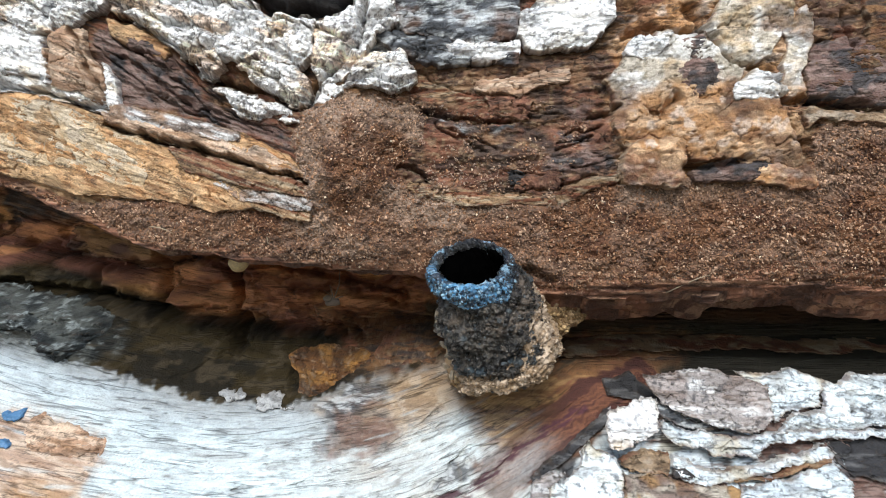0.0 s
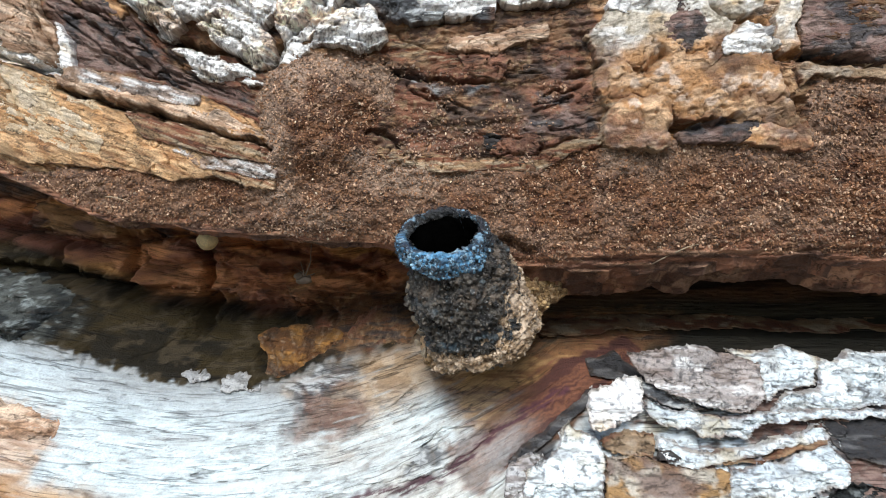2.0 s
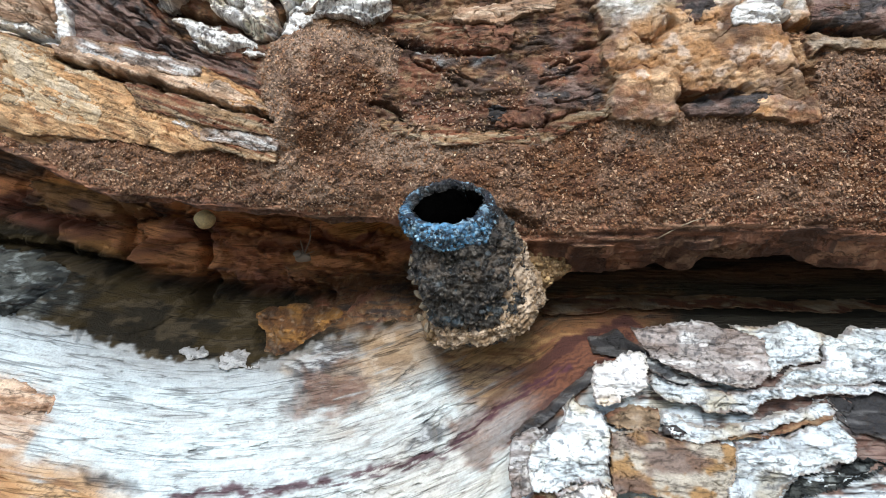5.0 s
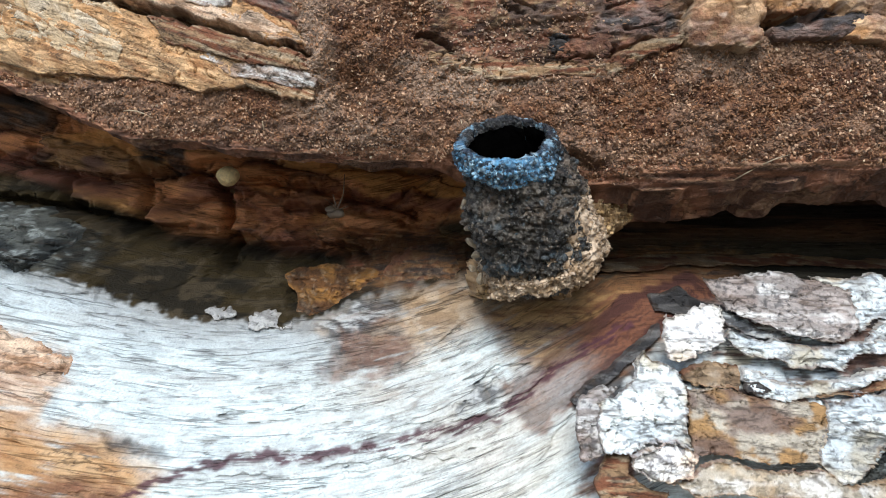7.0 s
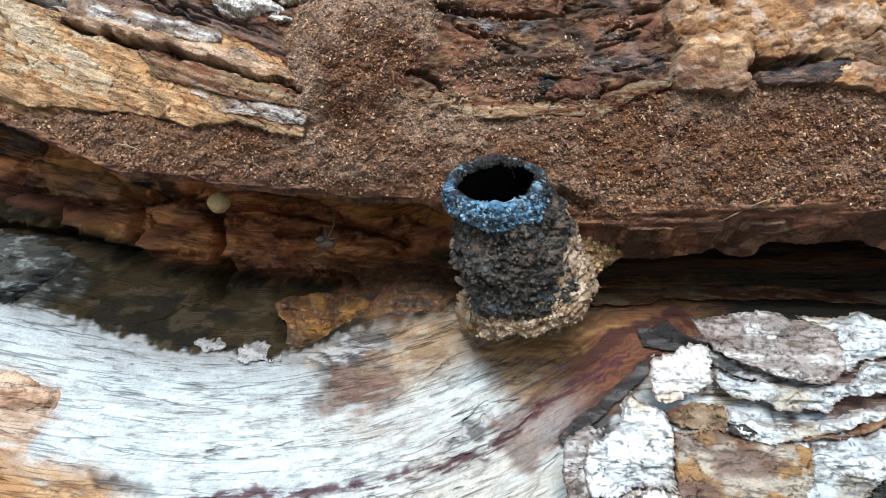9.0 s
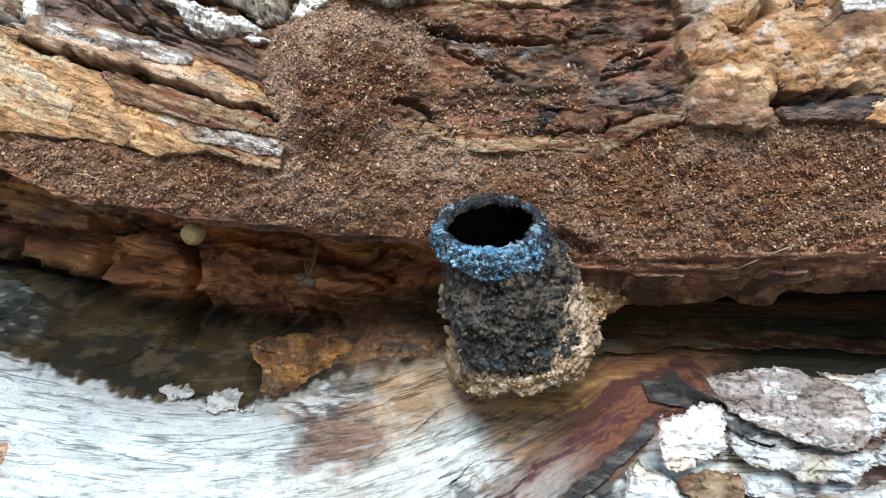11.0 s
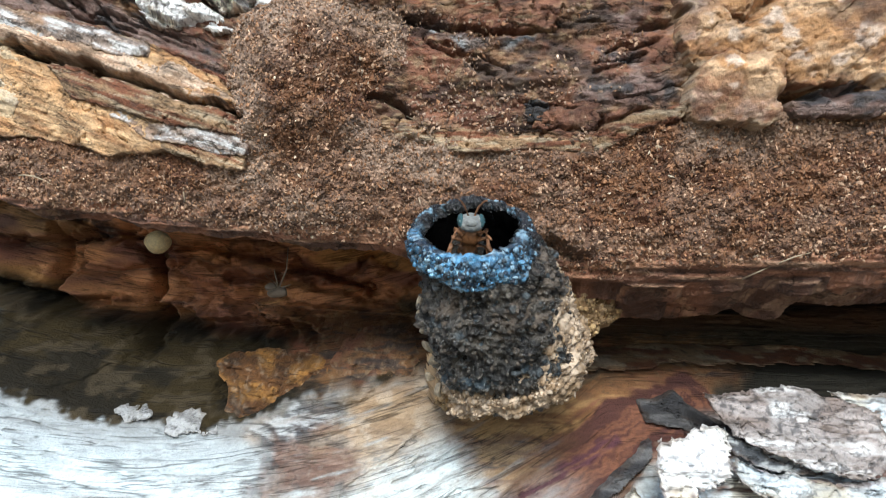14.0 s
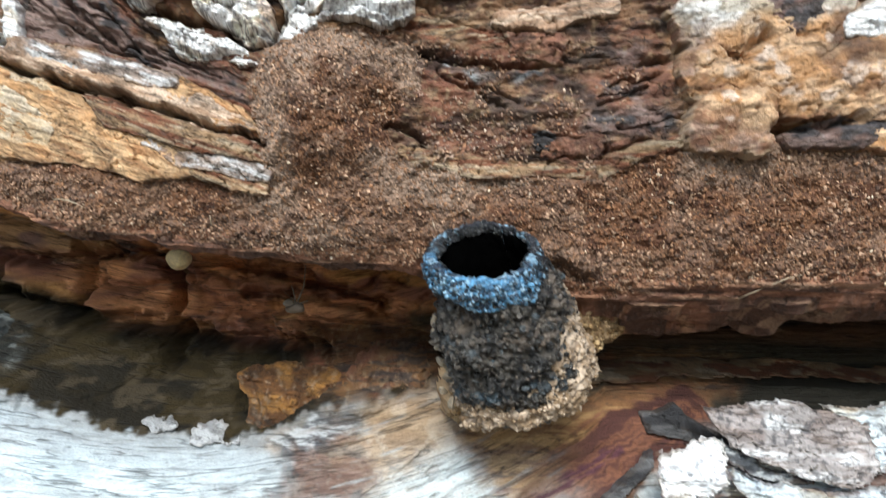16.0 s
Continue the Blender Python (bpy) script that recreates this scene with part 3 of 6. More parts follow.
def upper_form(x, z):
    """Depth of the upper half with its relief."""
    s = z - lip_z(x)
    bark = 1 - frass_amount(x, z)
    middle = smooth(-7, -4, x) * smooth(20, 16, x) * smooth(17, 14, z)
    bark = bark * (1 - 0.3 * middle)
    rough = (1 - frass_amount(x, z)) * smooth(-7, -4, x) * smooth(46, 40, x)
    y = upper_depth(x, z) - 1.6 * (fbm(x * 0.09, z * 0.12, 1, 3) - 0.5)
    g = along_grain(x, z)
    layers = fbm(x * 0.10 + 0.3 * grain(x * 0.5, z * 0.5, 9), g * 0.5 + 0.25 * grain(x * 0.7, z * 0.9, 10), 2, 5, 0.55)
    y = y - bark * 2.7 * (terrace(layers, 13) - 0.5)
    y = y - bark * 0.7 * (ridge(x * 0.25, g * 1.2, 3, 4) - 0.6)
    y = y - (0.35 + 0.5 * (1 - bark)) * (fbm(x * 1.1, z * 1.3, 4, 3) - 0.5) - (1 - bark) * (0.5 * (fbm(x * 2.4, z * 2.4, 6, 2) - 0.5) + 1.3 * (fbm(x * 0.32, z * 0.42, 26, 4) - 0.5))
    y = y - rough * (0.9 * (fbm(x * 0.7, z * 1.1, 16, 4, 0.6) - 0.5) + 0.5 * (ridge(x * 0.7, z * 0.9, 17, 3) - 0.6))
    for k, (line, width, depth) in enumerate(UPPER_CRACKS):
        y = y + cut(x, z, line, width, depth, k)
    y = y - 1.5 * (ridge(x * 0.10, z * 2.0, 15, 4) - 0.55) * np.exp(-np.clip(s, 0, 99) / 1.6) * (0.3 + 0.7 * smooth(4, 12, x))
    # the debris swells out in a knob and over the band
    y = y - 3.6 * np.exp(-((x + 10.5) / 4.4) ** 4 - ((z - 10.5) / 5.2) ** 4)
    return y


def frass_amount(x, z):
    d = inside(x + ragged(x, z, 0.7, 31), z + ragged(x, z, 0.7, 32), FRASS_ZONE)
    return smooth(-0.25, 0.3, d)


def dusty(x, z):
    """The debris: brown, with a paler grey dusting below the bark."""
    c = look_of("dirt", x, z, 5)
    d = inside(x, z, FRASS_ZONE)
    pale = smooth(4.5, 0.5, d + 4 * (fbm(x * 0.3, z * 0.3, 46, 3) - 0.5)) * smooth(-6, 2, z) * smooth(0.34, 0.54, fbm(x * 0.2, z * 0.35, 47, 3)) * (0.4 + 0.6 * smooth(27, 20, x))
    pale = np.maximum(pale, np.exp(-((x + 12) / 4.5) ** 2 - ((z - 14) / 3.0) ** 2) * smooth(0.36, 0.56, fbm(x * 0.6, z * 0.6, 49, 3)))
    return blend(c, (0.36, 0.265, 0.20), pale * (0.3 + 0.5 * smooth(-19, -14, x)))


def upper_tint(x, z):
    c = look_of("umber", x, z, 1)
    for k, (outline, kind, edge) in enumerate(UPPER_PATCHES[1:]):
        c = patch_over(c, x, z, outline, kind, edge, 41 + k)
    c = blend(c, dusty(x, z), frass_amount(x, z))
    # blackens the gap beside the tube in place of its shade
    c = patch_over(c, x, z, GAP_SHADE, "char", 0.4, 77)
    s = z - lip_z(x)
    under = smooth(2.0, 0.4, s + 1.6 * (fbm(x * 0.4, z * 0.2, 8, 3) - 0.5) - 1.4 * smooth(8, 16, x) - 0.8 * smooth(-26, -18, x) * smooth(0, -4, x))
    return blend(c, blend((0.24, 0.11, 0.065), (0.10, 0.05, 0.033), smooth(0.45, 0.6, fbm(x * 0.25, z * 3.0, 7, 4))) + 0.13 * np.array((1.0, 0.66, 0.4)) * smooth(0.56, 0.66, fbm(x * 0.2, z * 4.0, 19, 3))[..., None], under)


up = np.concatenate([np.linspace(-16, -7, 8), np.arange(-6.8, -1.5, 0.15), np.arange(-1.5, 34, 0.09), np.linspace(35, 75, 30)])
X, S = np.meshgrid(xs, up)
lip = lip_z(X) + (1.0 + 0.7 * smooth(10, 18, X)) * (fbm(X * 0.3, X * 0 + 3.1, 12, 4) - 0.5)
over = np.clip(S - 34, 0, None) / 41 * np.pi
roll = 0.12 + 0.26 * smooth(-32, -20, X) * smooth(-6, -14, -X - 10) + 0.16 * smooth(4, 12, X)
Z = np.where(S >= 0, lip + np.minimum(S, 34), lip + (0.12 - roll) * np.minimum(-S, 6) + 0.25 * np.maximum(-S - 6, 0))
Z = Z + np.where(S < 0, 1.7 * (ridge(X * 0.13, S * 0.8, 18, 4) - 0.6) * smooth(0, -1.5, S), 0)
Y = upper_form(X, np.maximum(Z, lip)) + 30 * (1 - np.cos(over))
Z = Z + 30 * np.sin(over)
Y = Y + np.where(S < 0, -S, 0) + np.where(S < 0, 0.8 * (fbm(X * 0.2, S * 0.8, 14, 3) - 0.5), 0)
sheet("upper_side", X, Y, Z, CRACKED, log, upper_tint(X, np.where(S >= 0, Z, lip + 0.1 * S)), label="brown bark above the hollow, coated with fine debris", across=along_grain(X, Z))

# the bare wood below, and the hollow
LOWER_PATCHES = []
# first two: dark pockets of the hollow's back, their shade painted near black
LOWER_PATCHES.append(([(-64.7, 9.2), (-55.7, 8.5), (-52.3, 6.3), (-51.9, 4.1), (-55.5, 4.3), (-63.9, 3.9)], "char", 0.8, 0.9))
LOWER_PATCHES.append(([(-41.9, 3.0), (-37.8, 3.6), (-34.5, 2.7), (-34.8, -0.7), (-36.2, -2.0), (-37.7, -0.1), (-40.7, 0.4)], "char", 0.6, 0.9))
LOWER_PATCHES.append(([(-60.0, -7.0), (-47.0, -8.0), (-41.0, -10.5), (-40.0, -12.5), (-43.0, -14.0), (-50.0, -12.5), (-60.0, -10.5)], "teal", 1.2, 0.7))
LOWER_PATCHES.append(([(-29.1, -4.0), (-18.4, -2.4), (-6.9, -4.8), (-1.9, -6.3), (-3.3, -11.0), (-10.9, -11.6), (-20.3, -10.5), (-27.2, -8.6)], "crimson", 1.0, 0.7))
LOWER_PATCHES.append(([(-14.5, -9.4), (-6.8, -8.4), (1.2, -9.2), (1.1, -13.6), (-5.7, -14.5), (-9.7, -15.6), (-13.2, -14.3)], "umber", 1.0, 0.9))
LOWER_PATCHES.append(([(-51.5, -17.1), (-45.4, -18.4), (-38.9, -20.8), (-37.6, -23.3), (-38.6, -26.1), (-41.7, -28.2), (-47.0, -27.9)], "driftwood", 1.0, 0.9))
LOWER_PATCHES.append(([(-44.9, -24.5), (-41.3, -25.3), (-38.2, -26.8), (-34.4, -27.9), (-31.4, -28.8), (-27.1, -30.6), (-28.6, -33.0), (-42.9, -32.5)], "ochre", 1.4, 0.8))
LOWER_PATCHES.append(([(-43.4, -26.5), (-38.7, -28.0), (-34.8, -29.4), (-30.8, -31.3), (-34.3, -32.0), (-42.2, -31.7)], "umber", 1.6, 0.5))
LOWER_PATCHES.append(([(-39.8, -30.9), (-37.3, -30.4), (-33.0, -31.6), (-29.7, -32.2), (-30.2, -34.2), (-42.6, -33.7)], "umber", 0.8, 0.8))
LOWER_PATCHES.append(([(-34.1, -27.4), (-32.4, -27.9), (-29.8, -28.8), (-31.8, -29.0), (-32.9, -28.8)], "char", 0.6, 0.8))
LOWER_PATCHES.append(([(-14.2, -22.8), (-9.3, -19.6), (-5.4, -19.4), (-6.5, -21.0), (-10.3, -22.0), (-13.1, -23.5)], "plum", 1.2, 0.95))
LOWER_PATCHES.append(([(-12.1, -19.0), (-6.9, -16.5), (1.1, -14.1), (5.6, -15.7), (6.8, -16.8), (3.1, -18.2), (-1.5, -19.0), (-9.2, -20.6)], "tanwood", 1.6, 0.7))
LOWER_PATCHES.append(([(-14.9, -18.9), (-8.3, -16.0), (0.4, -13.9), (1.1, -16.4), (-5.5, -18.1), (-12.0, -19.5)], "tanwood", 1.2, 0.9))
LOWER_PATCHES.append(([(6.9, -16.3), (11.4, -16.2), (15.0, -13.9), (21.0, -13.2), (23.3, -14.3), (18.9, -16.5), (12.4, -20.1)], "rust", 0.9, 1.0))
LOWER_PATCHES.append(([(11.3, -17.0), (14.3, -12.0), (21.6, -10.9), (27.4, -10.9), (27.5, -13.2), (23.2, -14.6), (18.1, -17.7), (13.3, -20.0)], "rust", 1.4, 0.6))
LOWER_PATCHES.append(([(9.8, -13.4), (14.6, -11.6), (21.6, -10.5), (31.8, -10.9), (27.5, -13.2), (22.2, -13.5), (17.1, -13.3), (11.6, -15.1)], "umber", 1.2, 0.95))
LOWER_PATCHES.append(([(18.6, -15.1), (22.0, -14.4), (23.4, -15.9), (21.7, -17.0), (18.6, -16.6)], "char", 0.3, 1.0))
LOWER_PATCHES.append(([(8.4, -24.7), (12.2, -21.8), (17.5, -19.5), (17.0, -20.6), (13.4, -23.1), (9.8, -24.8)], "char", 0.3, 1.0))
LOWER_PATCHES.append(([(-12.8, -17.7), (-9.4, -16.2), (-5.9, -15.1), (-6.7, -17.2), (-10.3, -19.6), (-12.2, -20.2)], "teal", 1.2, 0.8))
LOWER_PATCHES.append(([(-13.2, -19.3), (-9.9, -17.1), (-7.0, -17.5), (-6.6, -20.0), (-8.9, -22.0), (-12.3, -22.2)], "plum", 1.0, 1.0))
# dark red-brown stain below the collar, with the collar's shadow painted in
LOWER_PATCHES.append(([(1.0, -16.7), (4.4, -16.3), (9.5, -16.0), (12.9, -15.4), (14.3, -14.0), (14.9, -15.1), (12.5, -17.2), (7.4, -18.4), (3.1, -18.2)], "umber", 1.0, 0.9))
LOWER_PATCHES.append(([(11.1, -28.0), (14.1, -27.6), (13.9, -30.2), (10.8, -31.5), (8.9, -31.5), (10.5, -29.3)], "umber", 0.4, 0.9))
LOWER_PATCHES.append(([(-11.7, -22.4), (-8.6, -18.1), (-3.4, -15.2), (1.2, -15.8), (0.6, -18.0), (-1.5, -20.0), (-4.4, -22.2), (-8.4, -23.6)], "tanwood", 2.2, 0.7))
LOWER_PATCHES.append(([(-40.9, -26.2), (-36.0, -26.8), (-32.4, -27.9), (-28.6, -30.6), (-27.8, -32.5), (-32.4, -34.7), (-41.1, -34.5)], "ochre", 1.4, 0.9))
LOWER_PATCHES.append(([(-40.6, -31.2), (-33.9, -31.2), (-29.9, -32.0), (-29.2, -33.1), (-33.4, -34.6), (-41.1, -34.5)], "red", 0.8, 0.85))
LOWER_PATCHES.append(([(-33.4, -27.9), (-30.9, -28.2), (-26.6, -29.2), (-28.5, -29.6), (-32.0, -29.0)], "char", 0.5, 0.75))
LOWER_PATCHES.append(([(2.5, -17.2), (4.8, -16.6), (10.5, -15.6), (15.9, -14.2), (20.9, -13.6), (16.3, -17.2), (11.5, -20.2), (7.0, -22.2), (4.6, -21.4), (3.2, -19.2)], "golden", 1.3, 0.9))
LOWER_PATCHES.append(([(-11.8, -22.2), (-9.8, -19.4), (-6.4, -18.7), (-5.0, -20.6), (-6.2, -22.6), (-9.4, -23.2)], "plum", 1.0, 0.8))
LOWER_PATCHES.append(([(-15.0, -18.7), (-11.3, -16.9), (-7.2, -15.6), (-6.4, -16.7), (-9.9, -18.9), (-13.3, -20.1)], "slate", 0.7, 0.8))
LOWER_PATCHES.append(([(-1.4, -25.6), (0.7, -23.8), (3.3, -22.7), (3.9, -23.4), (1.1, -24.9), (-0.9, -25.8)], "slate", 0.4, 0.85))
STREAK = [(22.9, -15.0), (19.9, -16.1), (16.0, -17.7), (11.9, -20.1), (8.2, -22.5), (5.7, -24.1)]
WINE = [(-30.5, -32.6), (-27.4, -31.2), (-24.3, -30.2), (-20.5, -29.7), (-16.5, -29.4), (-11.4, -28.8), (-6.4, -27.9), (-2.0, -26.8), (2.5, -25.6), (5.2, -24.1), (7.7, -22.3), (11.4, -20.2), (15.9, -17.8)]
HOLLOW_CRACKS = []
HOLLOW_CRACKS.append(([(-30.2, -3.2), (-29.3, -8.1), (-26.8, -12.7)], 0.8, 5.0))
HOLLOW_CRACKS.append(([(-41.1, 0.1), (-39.4, -4.8), (-38.8, -7.7)], 0.5, 2.5))
HOLLOW_CRACKS.append(([(-48.5, -2.3), (-46.4, -6.0), (-44.1, -8.8)], 0.5, 2.5))
HOLLOW_CRACKS.append(([(-59.4, 0.9), (-45.9, -2.4), (-33.6, -1.2), (-18.5, -3.2), (-5.3, -6.5)], 0.5, 3.0))
HOLLOW_CRACKS.append(([(-21.9, -5.7), (-13.5, -5.7), (-6.9, -7.3)], 0.5, 2.5))
HOLLOW_CRACKS.append(([(-59.7, -4.8), (-45.6, -6.7), (-35.3, -8.9), (-23.9, -10.5), (-11.3, -11.5)], 0.9, 5.0))
LOWER_CRACKS = []
LOWER_CRACKS.append(([(-18.4, -15.5), (-17.4, -16.1), (-16.9, -16.4)], 0.9, 2.6))
LOWER_CRACKS.append(([(-7.0, -26.9), (-3.5, -26.3), (1.0, -25.7), (5.2, -23.9), (8.3, -22.1)], 0.10, 0.4))
LOWER_CRACKS.append(([(-26.2, -25.6), (-21.2, -24.7), (-16.3, -24.9), (-10.9, -23.9), (-5.1, -22.9), (-1.4, -21.8)], 0.07, 0.3))
LOWER_CRACKS.append(([(-23.3, -26.7), (-18.8, -26.3), (-14.0, -25.4), (-6.6, -25.0)], 0.07, 0.3))
LOWER_CRACKS.append(([(-10.8, -31.1), (-10.3, -29.8), (-6.9, -29.0), (-1.5, -28.8)], 0.10, 0.4))
LOWER_CRACKS.append(([(-6.7, -22.4), (-4.6, -21.4), (-1.4, -18.9), (1.5, -17.4)], 0.10, 0.4))
LOWER_CRACKS.append(([(6.2, -29.0), (7.8, -27.2), (9.5, -25.5)], 0.10, 0.4))
LOWER_CRACKS.append(([(-28.8, -22.3), (-22.4, -21.9), (-16.8, -22.6), (-10.1, -21.6)], 0.07, 0.3))
LOWER_CRACKS.append(([(-38.2, -21.5), (-38.1, -22.2), (-38.3, -22.8)], 0.3, 0.8))
LOWER_CRACKS.append(([(-42.9, -21.8), (-41.0, -22.1), (-38.3, -22.8)], 0.2, 0.6))
LOWER_CRACKS.append(([(1.0, -23.1), (2.8, -21.8), (5.9, -21.5)], 0.2, 0.7))
LOWER_CRACKS.append(([(-0.7, -25.1), (0.6, -24.2), (1.1, -23.5)], 0.25, 0.7))
LOWER_CRACKS.append(([(2.7, -23.1), (2.2, -23.6), (1.6, -24.0)], 0.25, 0.6))


def flow(x, z):
    """Height across the wood's grain, which dips in the middle and climbs towards the knot."""
    w = x + 24
    return z - np.where(w < 0, 0.30 * (np.sqrt(w * w + 225) - 15), 0.0075 * np.minimum(w, 40) ** 2)


def blocks(x, z):
    """The charred blocks of the hollow's back: distance to the cracks between them, and a number for each."""
    wx, wz = 0.7 * fbm(x * 0.35, z * 0.5, 90, 4), 0.7 * fbm(x * 0.2, z * 0.5, 91, 4)
    return cells(x * 0.085 + wx, (z + 0.1 * x) * 0.24 + wz, 92)


def lower_form(x, z):
    d = z - ledge_z(x)
    g = flow(x, z)
    bare = smooth(1.0, -0.5, d)
    y = lower_depth(x, z) - 1.2 * (fbm(x * 0.07, g * 0.14, 61, 3) - 0.5)
    y = y - bare * (0.55 * (fbm(x * 0.10, g * 0.9, 62, 4) - 0.5) + 0.20 * (fbm(x * 0.35, g * 4.0, 63, 3) - 0.5))
    # a thin broken skin along the ledge
    y = y - 0.9 * np.exp(-((d + 0.6 + ragged(x, z, 0.6, 64)) / 0.7) ** 2) * smooth(0.45, 0.6, fbm(x * 0.35, x * 0.0 + 2.2, 65, 2)) * smooth(2, -6, x)
    # blocks and cracks of the charred hollow
    hollow = 1 - bare
    layers = fbm(x * 0.07 + 0.3 * grain(x * 0.3, z * 0.3, 66), z * 0.30 + 0.05 * x, 67, 4, 0.55)
    hollow = hollow * (0.25 + 0.75 * np.maximum(smooth(4.0, 7.5, d), smooth(6, 12, x)))
    gap, who = blocks(x, z)
    far = smooth(10, 4, x)
    y = y - hollow * (1 - far) * (2.6 * (terrace(layers, 9) - 0.5) + 1.2 * (fbm(x * 0.3, z * 0.7, 68, 4) - 0.5))
    y = y - hollow * far * (2.0 * (layers - 0.5) + 0.8 * (fbm(x * 0.2, z * 0.5, 68, 3) - 0.5) + 1.5 * smooth(0, 0.4, gap) + 2.0 * (who - 0.6))
    for k, (line, width, depth) in enumerate(HOLLOW_CRACKS):
        y = y + cut(x, z, line, width, depth, k + 60)
    # thin ledges in the crevice on the other side of the nest
    y = y - smooth(8, 12, x) * hollow * (5.0 * (terrace(fbm(x * 0.04, z * 0.5, 69, 4), 10) - 0.5) + 1.0 * (ridge(x * 0.12, z * 2.0, 169, 3) - 0.6))
    for k, (line, width, depth) in enumerate(LOWER_CRACKS):
        y = y + cut(x, z, line, width, depth, k + 40)
    # worn pits
    pit = smooth(0.66, 0.74, fbm(x * 0.55, g * 3.2, 70, 3)) * smooth(0.5, 0.62, fbm(x * 0.12, g * 0.2, 170, 2))
    hair = smooth(0.07, 0.0, np.abs(fbm(x * 0.10, g * 0.8, 171, 4) - 0.5)) * smooth(0.45, 0.6, fbm(x * 0.2, g * 0.8, 172, 2))
    w = on_slab(x, z)
    y = y - w * (2.0 * (terrace(fbm(x * 0.10, z * 0.6, 165, 4), 8) - 0.5) + 0.5 * (ridge(x * 0.3, z * 1.4, 166, 3) - 0.6))
    return y + bare * (1 - w) * (0.3 * pit + 0.25 * hair)


def lower_tint(x, z):
    d = z - ledge_z(x)
    g = flow(x, z)
    streak = fbm(x * 0.16, g * 1.1, 71, 4)
    fine = fbm(x * 0.5, g * 5.5, 72, 3)
    wood = blend((0.58, 0.67, 0.70), (0.50, 0.555, 0.57), smooth(0.45, 0.68, streak))
    wood = blend(wood, (0.44, 0.36, 0.27), smooth(0.50, 0.66, fbm(x * 0.07, g * 0.2, 73, 3)) * 0.4 * smooth(-22, -4, x))
    wood = blend(wood, (0.62, 0.555, 0.47), smooth(-15, -3, x) * 0.14)
    wood = blend(wood, (0.27, 0.255, 0.24), smooth(0.62, 0.74, fine) * 0.25)
    wood = blend(wood, (0.20, 0.20, 0.20), smooth(0.68, 0.74, fbm(x * 0.55, g * 3.2, 70, 3)) * smooth(0.5, 0.62, fbm(x * 0.12, g * 0.2, 170, 2)) * 0.5)
    hair = smooth(0.04, 0.0, np.abs(fbm(x * 0.10, g * 0.8, 171, 4) - 0.5)) * smooth(0.45, 0.6, fbm(x * 0.2, g * 0.8, 172, 2))
    wood = blend(wood, (0.14, 0.125, 0.115), hair * 0.4)
    hair = smooth(0.05, 0.0, np.abs(fbm(x * 0.22 + 3, g * 1.7, 175, 3) - 0.5)) * smooth(0.46, 0.6, fbm(x * 0.4, g * 1.0, 176, 2))
    wood = blend(wood, (0.20, 0.185, 0.175), hair * 0.35)
    wood = wood * (0.94 + 0.12 * fbm(x * 0.3, g * 1.2, 177, 4))[..., None]
    hair = smooth(0.045, 0.0, np.abs(fbm(x * 0.09 + 7, g * 1.5, 173, 3) - 0.5)) * smooth(0.42, 0.55, fbm(x * 0.3, g * 1.2, 174, 2))
    wood = blend(wood, (0.18, 0.16, 0.15), hair * 0.4)
    for f, s, w in ((1.5, 181, 0.016),):
        hair = smooth(w, 0.0, np.abs(fbm(x * 0.22, g * f, s, 3) - 0.5)) * smooth(0.40, 0.54, fbm(x * 0.3, g * 0.9, s + 1, 3))
        wood = blend(wood, (0.15, 0.13, 0.12), hair * 0.55)
    wood = blend(wood, (0.20, 0.15, 0.11), smooth(0.56, 0.66, fbm(x * 1.6 - 0.8 * z, g * 4.5, 191, 3)) * smooth(-16, -8, x) * 0.22)
    # grey weathering next to the ledge; the darker pass also paints in shade
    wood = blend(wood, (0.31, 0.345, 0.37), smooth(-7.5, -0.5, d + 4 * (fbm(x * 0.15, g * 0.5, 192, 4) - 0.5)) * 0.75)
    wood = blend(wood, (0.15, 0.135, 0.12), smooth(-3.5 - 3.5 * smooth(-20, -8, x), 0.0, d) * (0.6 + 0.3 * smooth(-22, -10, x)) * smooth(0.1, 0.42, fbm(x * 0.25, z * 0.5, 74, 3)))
    gap, who = blocks(x, z)
    char = blend((0.15, 0.065, 0.045), (0.40, 0.185, 0.085), smooth(0.38, 0.62, fbm(x * 0.13, z * 0.4, 75, 4) + 0.25 * (who - 0.5)))
    char = blend(char, (0.42, 0.22, 0.08), smooth(0.56, 0.66, fbm(x * 0.12 + 4, z * 0.35, 67, 3)) * 0.8)
    char = blend(char, (0.05, 0.05, 0.045), smooth(0.86, 0.9, who) * 0.5)
    char = blend(char, (0.045, 0.035, 0.03), smooth(0.10, 0.0, gap) * 0.6)
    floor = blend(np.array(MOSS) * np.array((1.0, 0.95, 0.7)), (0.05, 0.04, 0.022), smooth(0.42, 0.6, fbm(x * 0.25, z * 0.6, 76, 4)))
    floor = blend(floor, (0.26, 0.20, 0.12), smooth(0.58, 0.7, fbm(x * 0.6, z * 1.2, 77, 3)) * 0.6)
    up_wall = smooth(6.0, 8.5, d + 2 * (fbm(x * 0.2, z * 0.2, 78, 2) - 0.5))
    # floor cut to 0.22: the overhang's shade put into its colour
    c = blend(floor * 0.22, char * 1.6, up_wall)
    # crevice beside the nest: shade painted in as near-black brown
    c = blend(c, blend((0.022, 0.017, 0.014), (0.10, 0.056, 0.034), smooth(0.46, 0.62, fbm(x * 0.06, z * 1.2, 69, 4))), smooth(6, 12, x))
